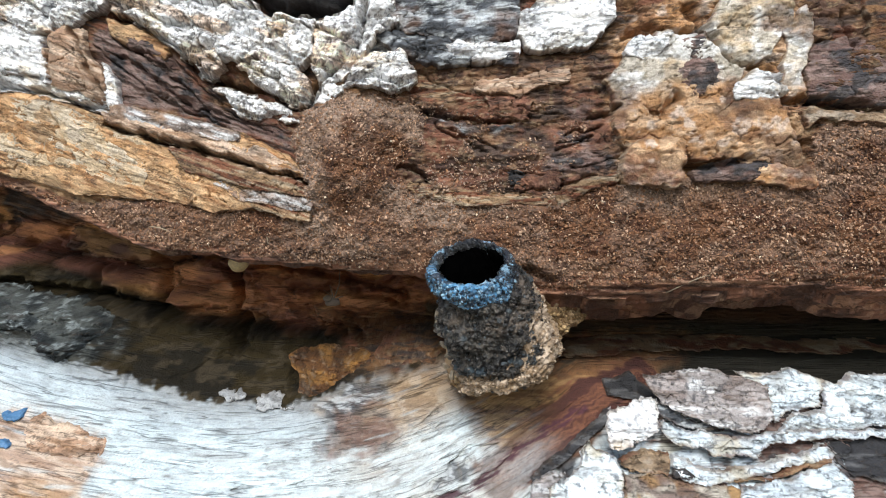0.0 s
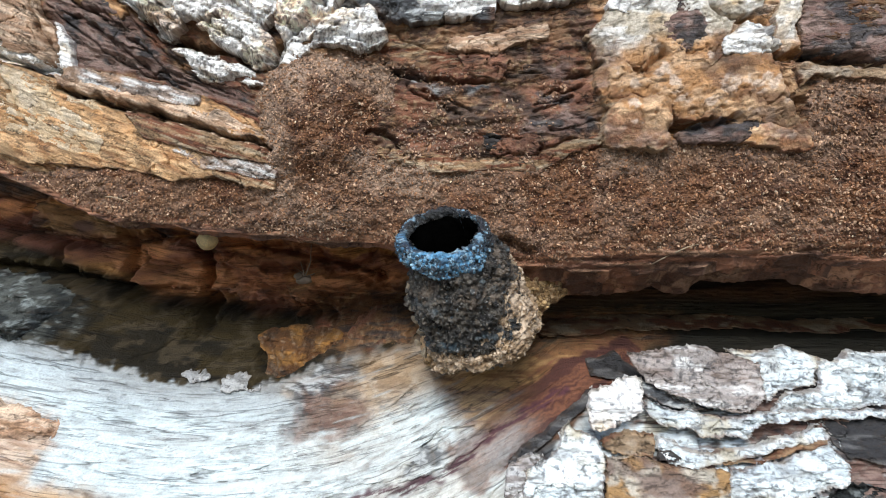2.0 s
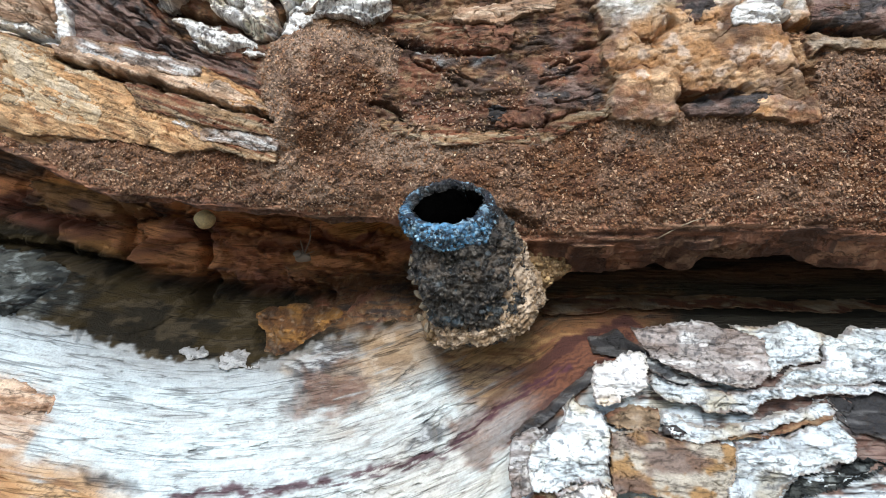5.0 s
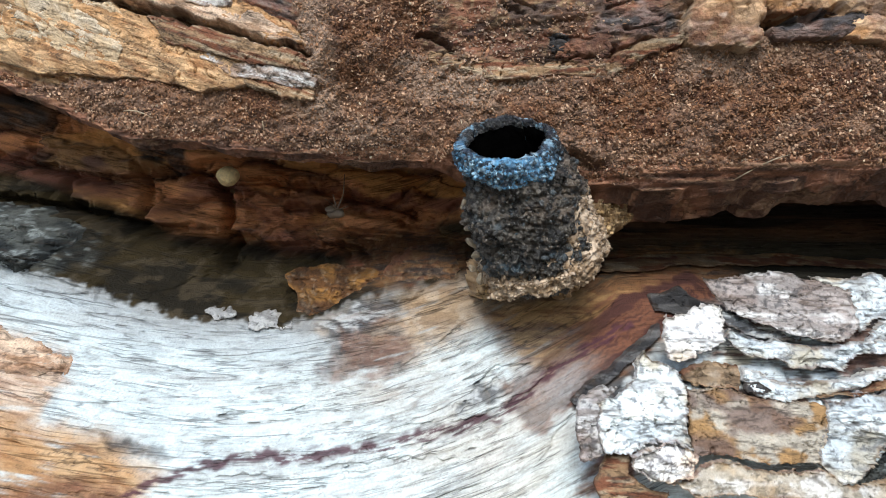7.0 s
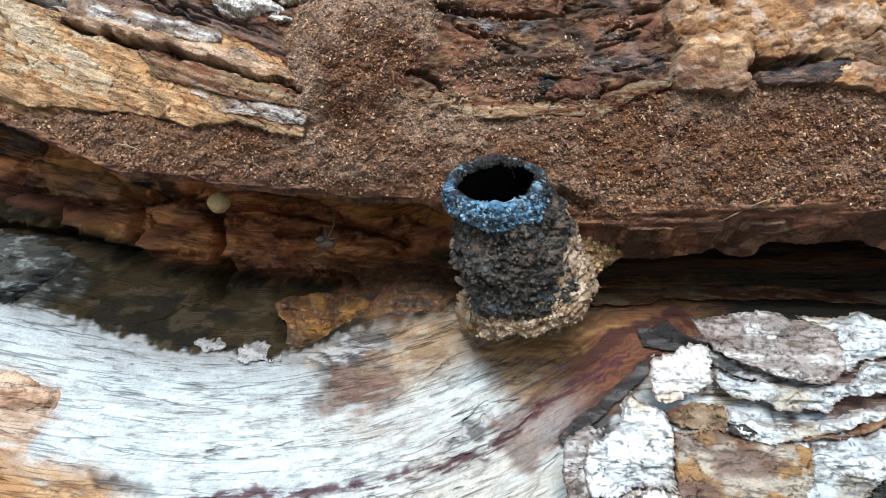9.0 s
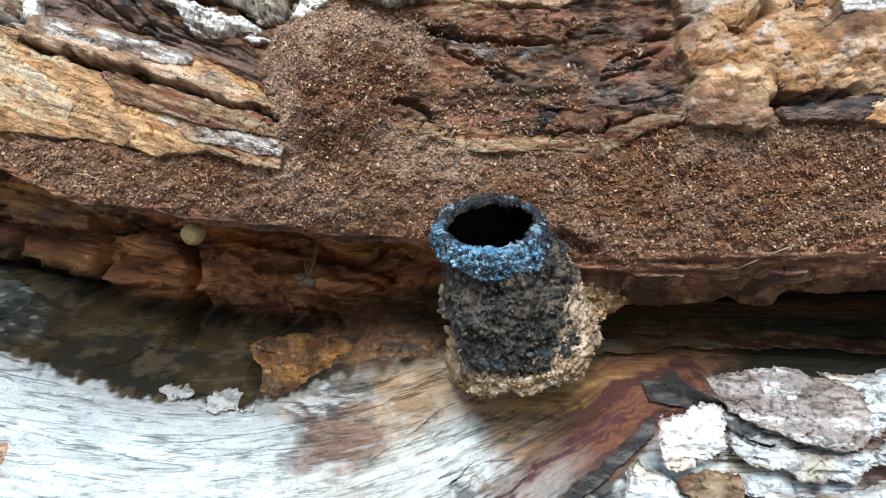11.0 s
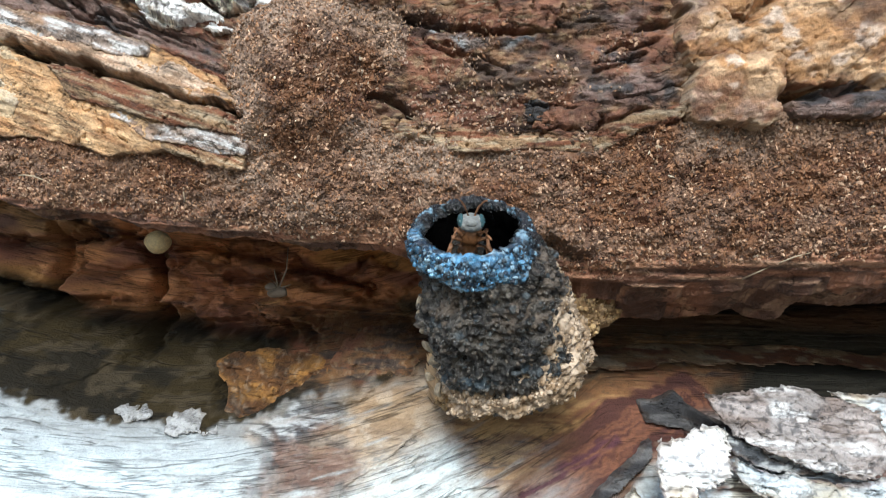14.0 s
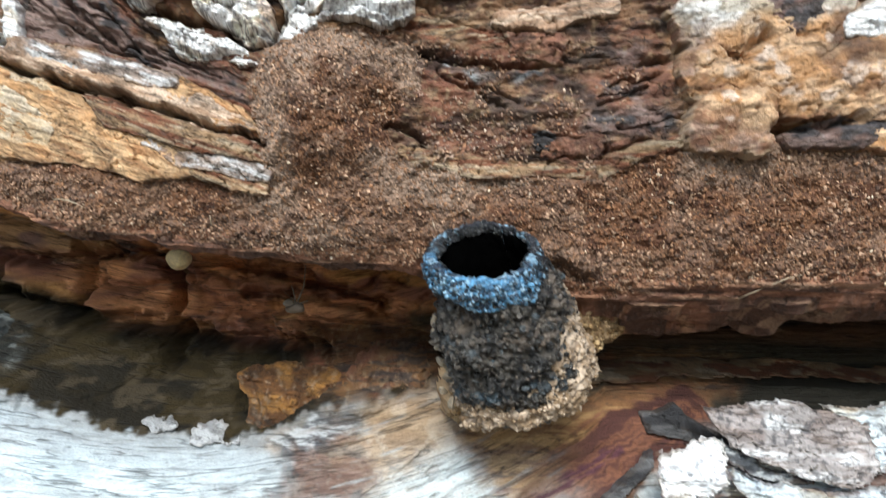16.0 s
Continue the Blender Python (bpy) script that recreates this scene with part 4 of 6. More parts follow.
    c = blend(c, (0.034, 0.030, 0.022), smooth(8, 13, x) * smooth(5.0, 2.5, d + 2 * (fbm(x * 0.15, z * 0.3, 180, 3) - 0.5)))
    edge = d + 1.3 * ragged(x, z, 0.7, 80) + 4.0 * smooth(7, 14, x) + 0.8 * smooth(-8, -18, x)
    wide = 0.5 + 0.6 * smooth(-13, -6, x)
    c = blend(c, wood, smooth(0, 1, 0.5 - edge / wide))
    mottle = fbm(x * 0.3, g * 2.2, 96, 4)
    for k, (outline, kind, soft_edge, amount) in enumerate(LOWER_PATCHES):
        c = patch_over(c, x, z, outline, kind, soft_edge, 110 + k, amount * smooth(0.15, 0.5, mottle + 0.2 * (amount - 0.6)))
    d2 = to_line(x + ragged(x, z, 0.5, 101), z + ragged(x, z, 0.6, 102), STREAK)
    c = blend(c, look_of("rust", x, z, 103), smooth(3.6, 1.4, d2 + 1.5 * (mottle - 0.5)) * 0.9 * (0.3 + 0.7 * smooth(9, 16, x)))
    band = fbm(d2 * 2.6 + 0.6 * mottle, (x - z) * 0.09, 104, 4)
    c = blend(c, blend((0.07, 0.030, 0.025), (0.165, 0.072, 0.044), smooth(0.44, 0.60, band)), smooth(2.7, 1.7, d2 + 1.8 * (mottle - 0.5)) * (0.55 + 0.45 * smooth(9, 15, x)))
    c = blend(c, (0.62, 0.45, 0.27), smooth(0.56, 0.66, fbm(d2 * 1.2 + 4, (x - z) * 0.05, 105, 4)) * smooth(4.5, 2.5, d2) * smooth(0.8, 1.6, d2) * 0.45)
    w = smooth(0.6, 0.15, to_line(x + ragged(x, z, 0.35, 97), z + ragged(x, z, 0.45, 98), WINE)) * smooth(0.34, 0.54, fbm(x * 0.7, g * 5.0, 99, 3))
    c = blend(c, (0.075, 0.03, 0.042), w * 0.9)
    return blend(c, blend(look_of("plum", x, z, 106), look_of("pale", x, z, 107), smooth(0.44, 0.54, fbm(x * 0.2, z * 0.9, 108, 4)) * 0.85), on_slab(x, z))


dn = np.concatenate([np.linspace(-58, -37, 30), np.arange(-36.5, -8, 0.09), np.arange(-8, 14, 0.14), np.linspace(15, 24, 6)])
X, Z = np.meshgrid(xs, dn)
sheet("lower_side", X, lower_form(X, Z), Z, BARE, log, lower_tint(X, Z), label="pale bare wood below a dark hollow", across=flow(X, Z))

# the rest of the log behind, rough and round
a, b = np.meshgrid(np.linspace(-160, 160, 80), np.linspace(0, 2 * np.pi, 73))
r = 68 + 3 * (fbm(a * 0.05 + 9, np.cos(b) * 3 + np.sin(b) * 2, 120, 3) - 0.5)
wx, wy, wz = a, 190 - r * np.cos(b), r * np.sin(b)
sheet("log_core", wx, wy, wz, HEART, log, np.zeros((*a.shape, 3)) + 0.1)

# the sawn ends
for end in (-159.5, 159.5):
    a, b = np.meshgrid(np.linspace(0.02, 1, 14), np.linspace(0, 2 * np.pi, 49))
    r = 1 + 0.06 * (fbm(np.cos(b) * 2 + 5, np.sin(b) * 2, 130, 3) - 0.5)
    wy, wz = 160 - 82 * a * r * np.cos(b), 2 + 66 * a * r * np.sin(b)
    sheet("log_end", end + 1.5 * (fbm(wy * 0.1, wz * 0.1, 131, 3) - 0.5), wy, wz, HEART, log, np.zeros((*a.shape, 3)) + 0.1)

# ---- plates of bark, each a piece of its own ----
PLATE_LABELS = {"white": "chalky white weathered bark plate", "pale": "pale grey-white layered bark plate", "crumb": "crumbly cream bark crust", "crust": "crumbly ochre bark crust", "knob": "knobbly white bark with deep creases", "cream": "cream bark plate with fine cracks", "ochre": "ochre inner bark plate",
                "grey": "grey weathered wood flake", "strip": "whitish weathered wood ridge", "slate": "slate-grey layered bark", "teal": "blue-black cracked wood lump", "amber": "orange crumbly wood lump", "plum": "dark purple-brown bark patch", "umber": "dark umber bark layer", "char": "blackened bark fragment",
                "fibre": "reddish fibrous bark strip", "red": "smooth reddish bark layer", "brown": "crumbly brown bark", "rust": "rust-brown bark plate", "stained": "brown-stained pale bark plate", "chip": "pale lifted splinter of wood", "tanwood": "tan splinter of wood", "driftwood": "pinkish tan wood slab"}


plate_numbers = iter(range(1000))


def plate(half, outline, kind, lift, tilt, lumps, parent=log):
    """A bark plate on the upper or lower half: outline, kind, height, tilt outwards per mm going up, lumps."""
    k = next(plate_numbers)
    px, pz = [p[0] for p in outline], [p[1] for p in outline]
    step = 0.11
    gx, gz = np.meshgrid(np.arange(min(px) - 1.2, max(px) + 1.2, step), np.arange(min(pz) - 1.2, max(pz) + 1.2, step))
    tooth = 0.12 if half == "u" else 0.05 if kind in ("fibre", "char") else 0.3
    rag = 0.4 if half == "s" else 0.3 if kind in ("char", "ochre", "cream", "strip", "fibre", "amber") else 0.75
    d = inside(gx + ragged(gx * 0.6, gz * 0.6, rag, 200 + k) + tooth * ragged(gx * 4, gz * 4, 0.5, 201 + k), gz + ragged(gx * 0.6, gz * 0.6, rag, 230 + k) + tooth * ragged(gx * 4, gz * 4, 0.5, 231 + k), outline) + (-0.1 if half == "s" else 0.0 if kind == "char" else 0.3)
    ground = {"u": upper_depth, "l": lower_depth, "s": slab_depth}[half](gx, gz)
    h = lift * (0.8 + 0.2 * smooth(0, 1.2, d)) + tilt * (gz - np.mean(pz)) + (0.3 if kind == "knob" else 0.8) * lumps * (fbm(gx * 0.35, gz * 0.45, 260 + k, 3) - 0.5)
    g = along_grain(gx, gz) if half == "u" else gz + 0.12 * gx
    deep = {"white": 0.9, "knob": 0.35, "slate": 0.7, "pale": 1.25, "driftwood": 0.2, "strip": 0.4, "crumb": 0.3, "crust": 0.3, "grey": 0.6, "chip": 0.25, "cream": 0.65, "teal": 1.2}.get(kind, 0.5)
    if half == "s" and kind == "grey":
        deep = 0.3
    layers = fbm(gx * 0.13 + 0.25 * grain(gx * 1.1, gz * 1.1, 285 + k), g * 0.6 + 0.25 * grain(gx, gz * 1.3, 287 + k), 290 + k, 5, 0.58)
    h = h + deep * ((1.6 + 1.2 * lumps) * (terrace(layers, 9) - 0.5) + 0.45 * (ridge(gx * 0.35, g * 1.6, 320 + k, 4) - 0.6))
    shade = hashed(np.floor(layers * 9 + 0.1), np.zeros_like(layers), 330 + k)
    gap, who = cells(gx * 0.24 + 1.2 * fbm(gx * 0.6, gz * 0.6, 350 + k, 3), gz * 0.42 + 1.2 * fbm(gx * 0.6, gz * 0.6, 352 + k, 3), 351 + k)
    h = h - 0.6 * np.exp(-(gap / 0.03) ** 2) * (who > 0.6)
    if kind == "knob":
        warp = 0.9 * fbm(gx * 0.3, gz * 0.3, 360 + k, 3)
        gap, who = cells(gx * 0.13 + warp, along_grain(gx, gz) * 0.30 + warp, 361 + k)
        h = h + 1.2 * smooth(0.0, 0.26, gap) - 0.8 + 0.6 * (who - 0.5) + 0.9 * (ridge(gx * 0.35, along_grain(gx, gz) * 0.9, 362 + k, 3) - 0.6) + 0.5 * (ridge(gx * 0.9, along_grain(gx, gz) * 1.7, 366 + k, 3) - 0.6)
        fold = np.abs(fbm(gx * 0.45, along_grain(gx, gz) * 0.9, 364 + k, 3) - 0.5)
        h = h - 0.5 * np.exp(-(fold / 0.022) ** 2)
    if kind in ("crumb", "crust"):
        warp = 1.2 * fbm(gx * 0.8, gz * 0.8, 370 + k, 3)
        gap, who = cells(gx * 0.7 + warp, gz * 0.7 - warp, 371 + k)
        h = h + 0.22 * np.sqrt(np.clip(gap, 0, 0.6)) + 0.18 * (who - 0.5) + 0.9 * (fbm(gx * 0.25, gz * 0.3, 372 + k, 4) - 0.5)
    lines = UPPER_CRACKS if half == "u" else LOWER_CRACKS
    for q, (line, width, depth) in enumerate(lines):
        h = h - cut(gx, gz, line, width, depth, q if half == "u" else q + 40)
    if kind in ("teal", "amber") or (half == "l" and kind == "umber"):
        h = (h + 1.5 * (ridge(gx * 0.4, gz * 1.1, 355 + k, 3) - 0.6)) * smooth(-0.3, 1.4, d) - 0.2
    # layers show at the broken edge
    h = np.where((d < 0.5) & (half != "s"), np.minimum(h, lift * 0.5 + np.round(h * 2.2) / 2.2 * 0.5), h)
    y = np.where(d > 0, ground - h, ground - 0.95 * lift + 0.8 * smooth(0, -0.15, d) if half == "s" else ground + 0.3 + 1.5 * smooth(0, -0.5, d))
    low = -0.18 if half == "s" else -0.32
    keep = (d[:-1, :-1] > low) | (d[1:, 1:] > low) | (d[:-1, 1:] > low) | (d[1:, :-1] > low)
    c = look_of(kind, gx, gz, 380 + 3 * k)
    if kind in ("crust", "crumb") and half == "u":
        edge = gz + 5 * (fbm(gx * 0.4, gz * 0.4, 375, 4) - 0.5)
        c = blend(look_of("crust", gx, gz, 377), look_of("crumb", gx, gz, 378), smooth(14.0, 17.0, edge))
        c = blend(c, look_of("brown", gx, gz, 379), smooth(0.54, 0.66, fbm(gx * 0.22, gz * 0.28, 376, 4)) * 0.7)
    c = c * (0.72 + 0.5 * shade)[..., None]
    side = smooth(0.25, 0.0, d)
    c = blend(c, look_of("fibre", gx, gz, 400 + k) * (0.7 if kind in ("ochre", "rust", "umber", "fibre", "cream") else 1.0), side * {"char": 0.1, "teal": 0.0, "amber": 0.1, "plum": 0.2, "slate": 0.2, "white": 0.4, "pale": 0.5, "knob": 0.6, "driftwood": 0.1, "grey": 0.15, "chip": 0.1, "stained": 0.3}.get(kind, 0.75))
    dz, dx = np.gradient(d, step)
    pull = np.where(d < 0, -d, 0) / np.maximum(dx * dx + dz * dz, 0.3)
    gx, gz = gx + np.clip(pull * dx, -0.4, 0.4), gz + np.clip(pull * dz, -0.4, 0.4)
    return sheet("bark_plate", gx, y, gz, {"crust": CRUSTY, "crumb": CRUSTY, "knob": PALE, "white": PALE, "pale": PALE, "grey": PALE, "chip": PALE, "stained": PALE}.get(kind, BARK), parent, c, keep, PLATE_LABELS[kind], across=g)


plate("u", [(-44.2, 24.1), (-42.1, 25.0), (-40.1, 24.4), (-39.8, 21.6), (-38.5, 20.5), (-37.7, 18.4), (-38.2, 16.6), (-40.6, 17.5), (-44.3, 19.1), (-45.0, 22.6)], "driftwood", 1.6, 0.10, 0.2)
plate("u", [(-53.4, 27.3), (-47.8, 25.3), (-45.1, 24.2), (-45.0, 22.6), (-44.5, 19.1), (-48.8, 20.1), (-53.8, 20.9)], "white", 1.7, 0.05, 0.6)
plate("u", [(-53.4, 30.5), (-37.1, 29.0), (-38.0, 26.5), (-41.4, 25.1), (-44.4, 24.4), (-48.4, 25.7), (-53.4, 27.3)], "knob", 2.0, 0.0, 0.9)
plate("u", [(-53.8, 20.3), (-48.8, 19.6), (-44.3, 18.8), (-38.3, 16.4), (-38.0, 15.5), (-43.1, 16.8), (-46.6, 18.1), (-53.9, 18.7)], "white", 1.1, 0.0, 0.4)
plate("u", [(-37.2, 29.0), (-29.6, 28.7), (-27.8, 25.6), (-26.0, 22.9), (-24.1, 19.5), (-26.5, 19.3), (-29.6, 22.3), (-33.4, 24.9), (-36.5, 26.5)], "knob", 1.8, 0.0, 0.8)
plate("u", [(-29.6, 28.7), (-22.8, 28.4), (-19.8, 25.3), (-18.6, 22.7), (-21.2, 20.7), (-22.3, 20.3), (-24.7, 21.3), (-26.5, 23.4)], "knob", 2.0, 0.0, 1.1)
plate("u", [(-19.6, 25.2), (-16.1, 25.3), (-13.6, 24.3), (-13.9, 21.3), (-15.5, 19.5), (-18.0, 20.2), (-20.8, 20.7), (-18.5, 22.7)], "knob", 2.4, 0.0, 1.1)
plate("u", [(-22.1, 20.1), (-18.0, 20.1), (-15.5, 19.3), (-14.2, 17.7), (-14.5, 15.5), (-16.7, 16.0), (-19.8, 17.9)], "knob", 1.8, 0.0, 0.9)
plate("u", [(-13.3, 24.3), (-10.5, 25.4), (-8.6, 27.7), (-5.6, 27.5), (-5.0, 23.9), (-7.4, 22.8), (-8.3, 21.0), (-10.4, 18.7), (-12.6, 17.6), (-13.7, 19.5)], "knob", 2.4, 0.0, 1.1)
plate("u", [(-11.1, 17.5), (-7.7, 20.5), (-4.4, 20.6), (-3.1, 18.1), (-4.1, 17.0), (-8.6, 17.3)], "knob", 2.2, 0.0, 0.7)
plate("u", [(-14.1, 15.5), (-12.6, 17.6), (-10.6, 17.2), (-13.0, 14.6)], "white", 1.8, 0.0, 0.5)
plate("u", [(-37.6, 20.3), (-36.7, 18.3), (-36.4, 16.1), (-37.9, 15.7)], "white", 1.2, 0.0, 0.2)
plate("u", [(-25.0, 17.4), (-21.2, 17.0), (-17.3, 15.3), (-15.5, 14.1), (-17.3, 13.8), (-21.8, 15.1)], "knob", 0.9, 0.0, 0.6)
plate("u", [(-54.0, 18.1), (-46.7, 17.6), (-38.0, 14.5), (-32.8, 11.8), (-23.8, 9.2), (-21.7, 7.5), (-20.1, 4.9), (-25.1, 4.3), (-31.7, 5.7), (-37.1, 6.3), (-42.1, 6.4), (-47.1, 8.0), (-54.4, 9.8)], "ochre", 0.9, 0.05, 0.2)
plate("u", [(-54.0, 17.6), (-46.0, 16.7), (-37.6, 14.4), (-33.5, 12.3), (-32.9, 8.9), (-33.7, 7.0), (-37.8, 6.9), (-42.0, 8.7), (-47.0, 9.7), (-54.3, 10.9)], "cream", 1.05, 0.05, 0.1)
plate("u", [(-30.3, 11.2), (-23.8, 9.5), (-19.3, 7.9), (-14.8, 6.9), (-14.5, 5.8), (-19.3, 6.4), (-23.8, 7.5), (-28.3, 8.7)], "fibre", 1.3, 0.0, 0.2)
plate("u", [(-25.1, 7.3), (-19.9, 6.1), (-14.4, 5.5), (-14.4, 4.2), (-17.4, 4.6), (-21.8, 5.5)], "strip", 1.2, 0.0, 0.2)
plate("u", [(-20.6, 4.9), (-14.4, 4.1), (-14.5, 3.0), (-17.4, 3.5)], "fibre", 1.1, 0.0, 0.1)
plate("u", [(-37.5, 14.5), (-30.2, 13.3), (-23.7, 11.9), (-21.8, 12.4), (-16.7, 9.9), (-14.6, 7.8), (-18.6, 8.5), (-22.9, 9.9), (-27.9, 11.3), (-32.9, 12.5), (-37.5, 13.7)], "ochre", 1.0, 0.0, 0.2)
plate("u", [(-37.7, 15.5), (-36.0, 15.9), (-32.2, 15.0), (-26.0, 13.6), (-22.3, 12.6), (-22.2, 12.0), (-23.7, 12.0), (-30.2, 13.3), (-37.4, 14.5)], "strip", 1.5, 0.0, 0.1)
plate("u", [(32.0, 20.0), (33.7, 22.0), (34.3, 19.8), (33.5, 16.2), (33.8, 13.6), (32.1, 14.2)], "crust", 1.0, 0.0, 0.3)
plate("u", [(34.2, 18.5), (37.1, 19.7), (40.3, 18.0), (43.6, 16.9), (43.6, 12.8), (38.0, 13.2), (34.2, 14.1)], "plum", 0.8, 0.0, 0.4)
plate("u", [(-35.3, 23.9), (-32.6, 22.9), (-30.8, 20.6), (-28.2, 18.1), (-30.1, 18.1), (-34.0, 21.0)], "plum", 0.9, 0.0, 0.2)
plate("u", [(-6.9, 23.4), (-0.8, 22.3), (2.7, 20.6), (7.5, 19.9), (7.3, 19.1), (2.7, 19.3), (-0.2, 18.9), (-5.0, 20.9)], "slate", 1.6, 0.0, 0.4)
plate("u", [(-5.6, 27.5), (2.7, 26.1), (7.7, 26.2), (7.5, 21.7), (3.8, 21.1), (-1.4, 22.7), (-6.2, 23.9)], "slate", 1.6, 0.0, 0.7)
plate("u", [(0.4, 20.8), (3.8, 20.9), (7.5, 20.6), (7.3, 19.4), (3.8, 19.4), (0.9, 19.4)], "white", 2.0, 0.0, 0.4)
plate("u", [(8.0, 23.4), (9.4, 24.7), (12.2, 26.0), (17.1, 25.5), (16.7, 22.5), (14.6, 20.8), (11.3, 20.4), (9.1, 20.5), (7.7, 21.7)], "white", 1.3, 0.0, 0.3)
plate("u", [(16.7, 15.3), (16.4, 16.7), (17.7, 18.3), (19.3, 19.5), (20.8, 20.9), (23.0, 20.5), (25.3, 20.5), (27.2, 18.3), (28.1, 17.2), (27.5, 15.4), (27.7, 14.5), (26.4, 13.6), (24.5, 13.5), (22.5, 13.8), (21.0, 13.1), (18.5, 13.8)], "crumb", 1.4, 0.05, 0.3)
plate("u", [(22.8, 19.8), (24.7, 20.0), (25.9, 18.2), (26.0, 16.0), (24.5, 14.8), (23.0, 15.7)], "plum", 1.7, 0.05, 0.2)
plate("u", [(16.7, 14.9), (21.0, 13.0), (22.5, 13.7), (26.4, 13.5), (27.7, 14.2), (31.4, 13.7), (31.9, 11.1), (34.0, 9.0), (34.4, 6.1), (32.6, 6.5), (31.5, 8.0), (27.4, 9.1), (24.1, 8.6), (22.8, 10.6), (20.0, 11.0), (18.0, 9.9), (17.2, 11.7)], "crust", 1.3, 0.05, 0.3)
plate("u", [(18.1, 9.8), (20.0, 10.8), (22.8, 10.3), (23.2, 8.2), (22.7, 6.7), (20.2, 6.4), (18.2, 7.0), (17.8, 8.4)], "crust", 1.6, 0.04, 0.3)
plate("u", [(23.9, 7.7), (27.5, 8.5), (31.2, 7.8), (31.6, 6.8), (27.6, 6.6), (24.2, 6.8)], "plum", 1.2, 0.0, 0.3)
plate("u", [(29.5, 7.5), (34.3, 7.9), (34.6, 6.1), (31.7, 6.1), (29.7, 6.6)], "crumb", 1.2, 0.0, 0.4)
plate("u", [(24.8, 21.0), (26.3, 23.2), (32.3, 24.1), (32.6, 20.8), (30.5, 18.1), (28.3, 17.4), (26.3, 18.6), (25.1, 20.3)], "crumb", 1.2, 0.0, 0.6)
plate("u", [(27.7, 15.7), (29.3, 16.5), (30.9, 16.1), (31.4, 14.1), (27.7, 14.5)], "white", 1.8, 0.0, 0.3)
plate("u", [(18.0, 19.1), (20.0, 20.7), (22.3, 20.7), (21.0, 19.7), (19.0, 18.5)], "white", 1.9, 0.0, 0.4)
plate("u", [(38.2, 23.8), (43.6, 23.5), (43.6, 15.8), (40.3, 17.0), (39.2, 19.6)], "umber", 1.0, 0.0, 0.5)
plate("u", [(33.5, 13.1), (37.1, 12.7), (43.6, 12.0), (43.6, 11.0), (37.1, 11.9), (34.2, 11.8)], "tanwood", 0.9, 0.0, 0.4)
plate("u", [(3.0, 16.4), (3.8, 17.0), (6.7, 16.8), (10.1, 17.4), (12.9, 17.4), (12.3, 16.6), (8.4, 15.8), (5.0, 15.6)], "driftwood", 1.4, 0.0, 0.2)
plate("u", [(4.4, 15.5), (7.8, 15.7), (9.2, 14.7), (7.8, 13.8), (4.9, 14.2)], "red", 1.0, 0.0, 0.3)
plate("u", [(-3.4, 6.8), (0.4, 6.3), (3.9, 5.4), (8.5, 5.5), (11.8, 5.5), (11.4, 4.7), (6.8, 4.8), (2.7, 4.6), (-1.6, 5.3)], "fibre", 0.5, 0.0, 0.2)
plate("u", [(7.4, 7.8), (9.6, 8.1), (11.7, 8.0), (12.0, 6.0), (9.9, 5.9), (7.8, 6.2)], "red", 0.6, 0.0, 0.2)
plate("u", [(6.5, 8.0), (7.4, 8.2), (8.6, 7.7), (8.5, 6.4), (6.9, 6.5)], "char", 0.9, 0.0, 0.1)
plate("u", [(11.6, 5.5), (13.5, 6.6), (15.7, 7.2), (17.7, 7.6), (17.3, 7.0), (14.9, 6.2), (13.0, 5.0), (12.0, 4.4)], "fibre", 0.9, 0.0, 0.2)
plate("u", [(-37.1, 25.3), (-33.1, 24.4), (-30.2, 22.6), (-31.0, 21.1), (-33.8, 22.3), (-36.8, 23.7)], "ochre", 1.0, 0.0, 0.2)
plate("u", [(-38.4, 15.2), (-33.2, 14.3), (-28.0, 12.7), (-22.7, 11.3), (-17.6, 9.5), (-14.5, 7.9), (-15.3, 7.2), (-20.8, 8.8), (-25.3, 10.3), (-30.6, 11.9), (-36.4, 13.6)], "driftwood", 1.3, 0.05, 0.2)
plate("s", [(21.0, -13.1), (23.7, -12.9), (27.4, -12.4), (30.4, -13.1), (33.5, -13.9), (33.3, -15.4), (33.5, -16.8), (32.8, -17.6), (30.9, -18.3), (28.5, -18.0), (26.4, -17.5), (24.8, -17.2), (22.5, -16.2), (21.6, -15.0)], "grey", 2.6, 0.0, 0.2)
plate("s", [(30.8, -13.0), (32.7, -13.1), (34.8, -13.0), (37.2, -12.3), (37.9, -13.2), (39.6, -13.6), (38.7, -16.2), (35.3, -16.8), (33.4, -17.6), (33.1, -15.7)], "pale", 1.7, 0.0, 0.4)
plate("s", [(39.5, -13.6), (41.0, -13.7), (43.3, -12.9), (47.1, -12.9), (45.0, -17.5), (41.2, -18.0), (37.7, -18.3), (33.1, -18.4), (35.2, -16.7), (38.6, -16.2)], "pale", 1.9, 0.0, 0.4)
plate("s", [(21.8, -15.3), (23.1, -16.4), (25.2, -17.3), (27.0, -17.8), (28.5, -18.3), (24.5, -18.2), (22.6, -17.6), (21.6, -17.0)], "slate", 1.2, 0.0, 0.3)
plate("s", [(17.2, -16.3), (17.9, -16.5), (19.8, -15.7), (22.0, -15.3), (22.2, -16.3), (22.0, -17.7), (21.5, -18.6), (19.6, -19.3), (18.0, -20.0), (16.5, -20.0), (16.4, -18.2)], "white", 1.6, 0.0, 0.2)
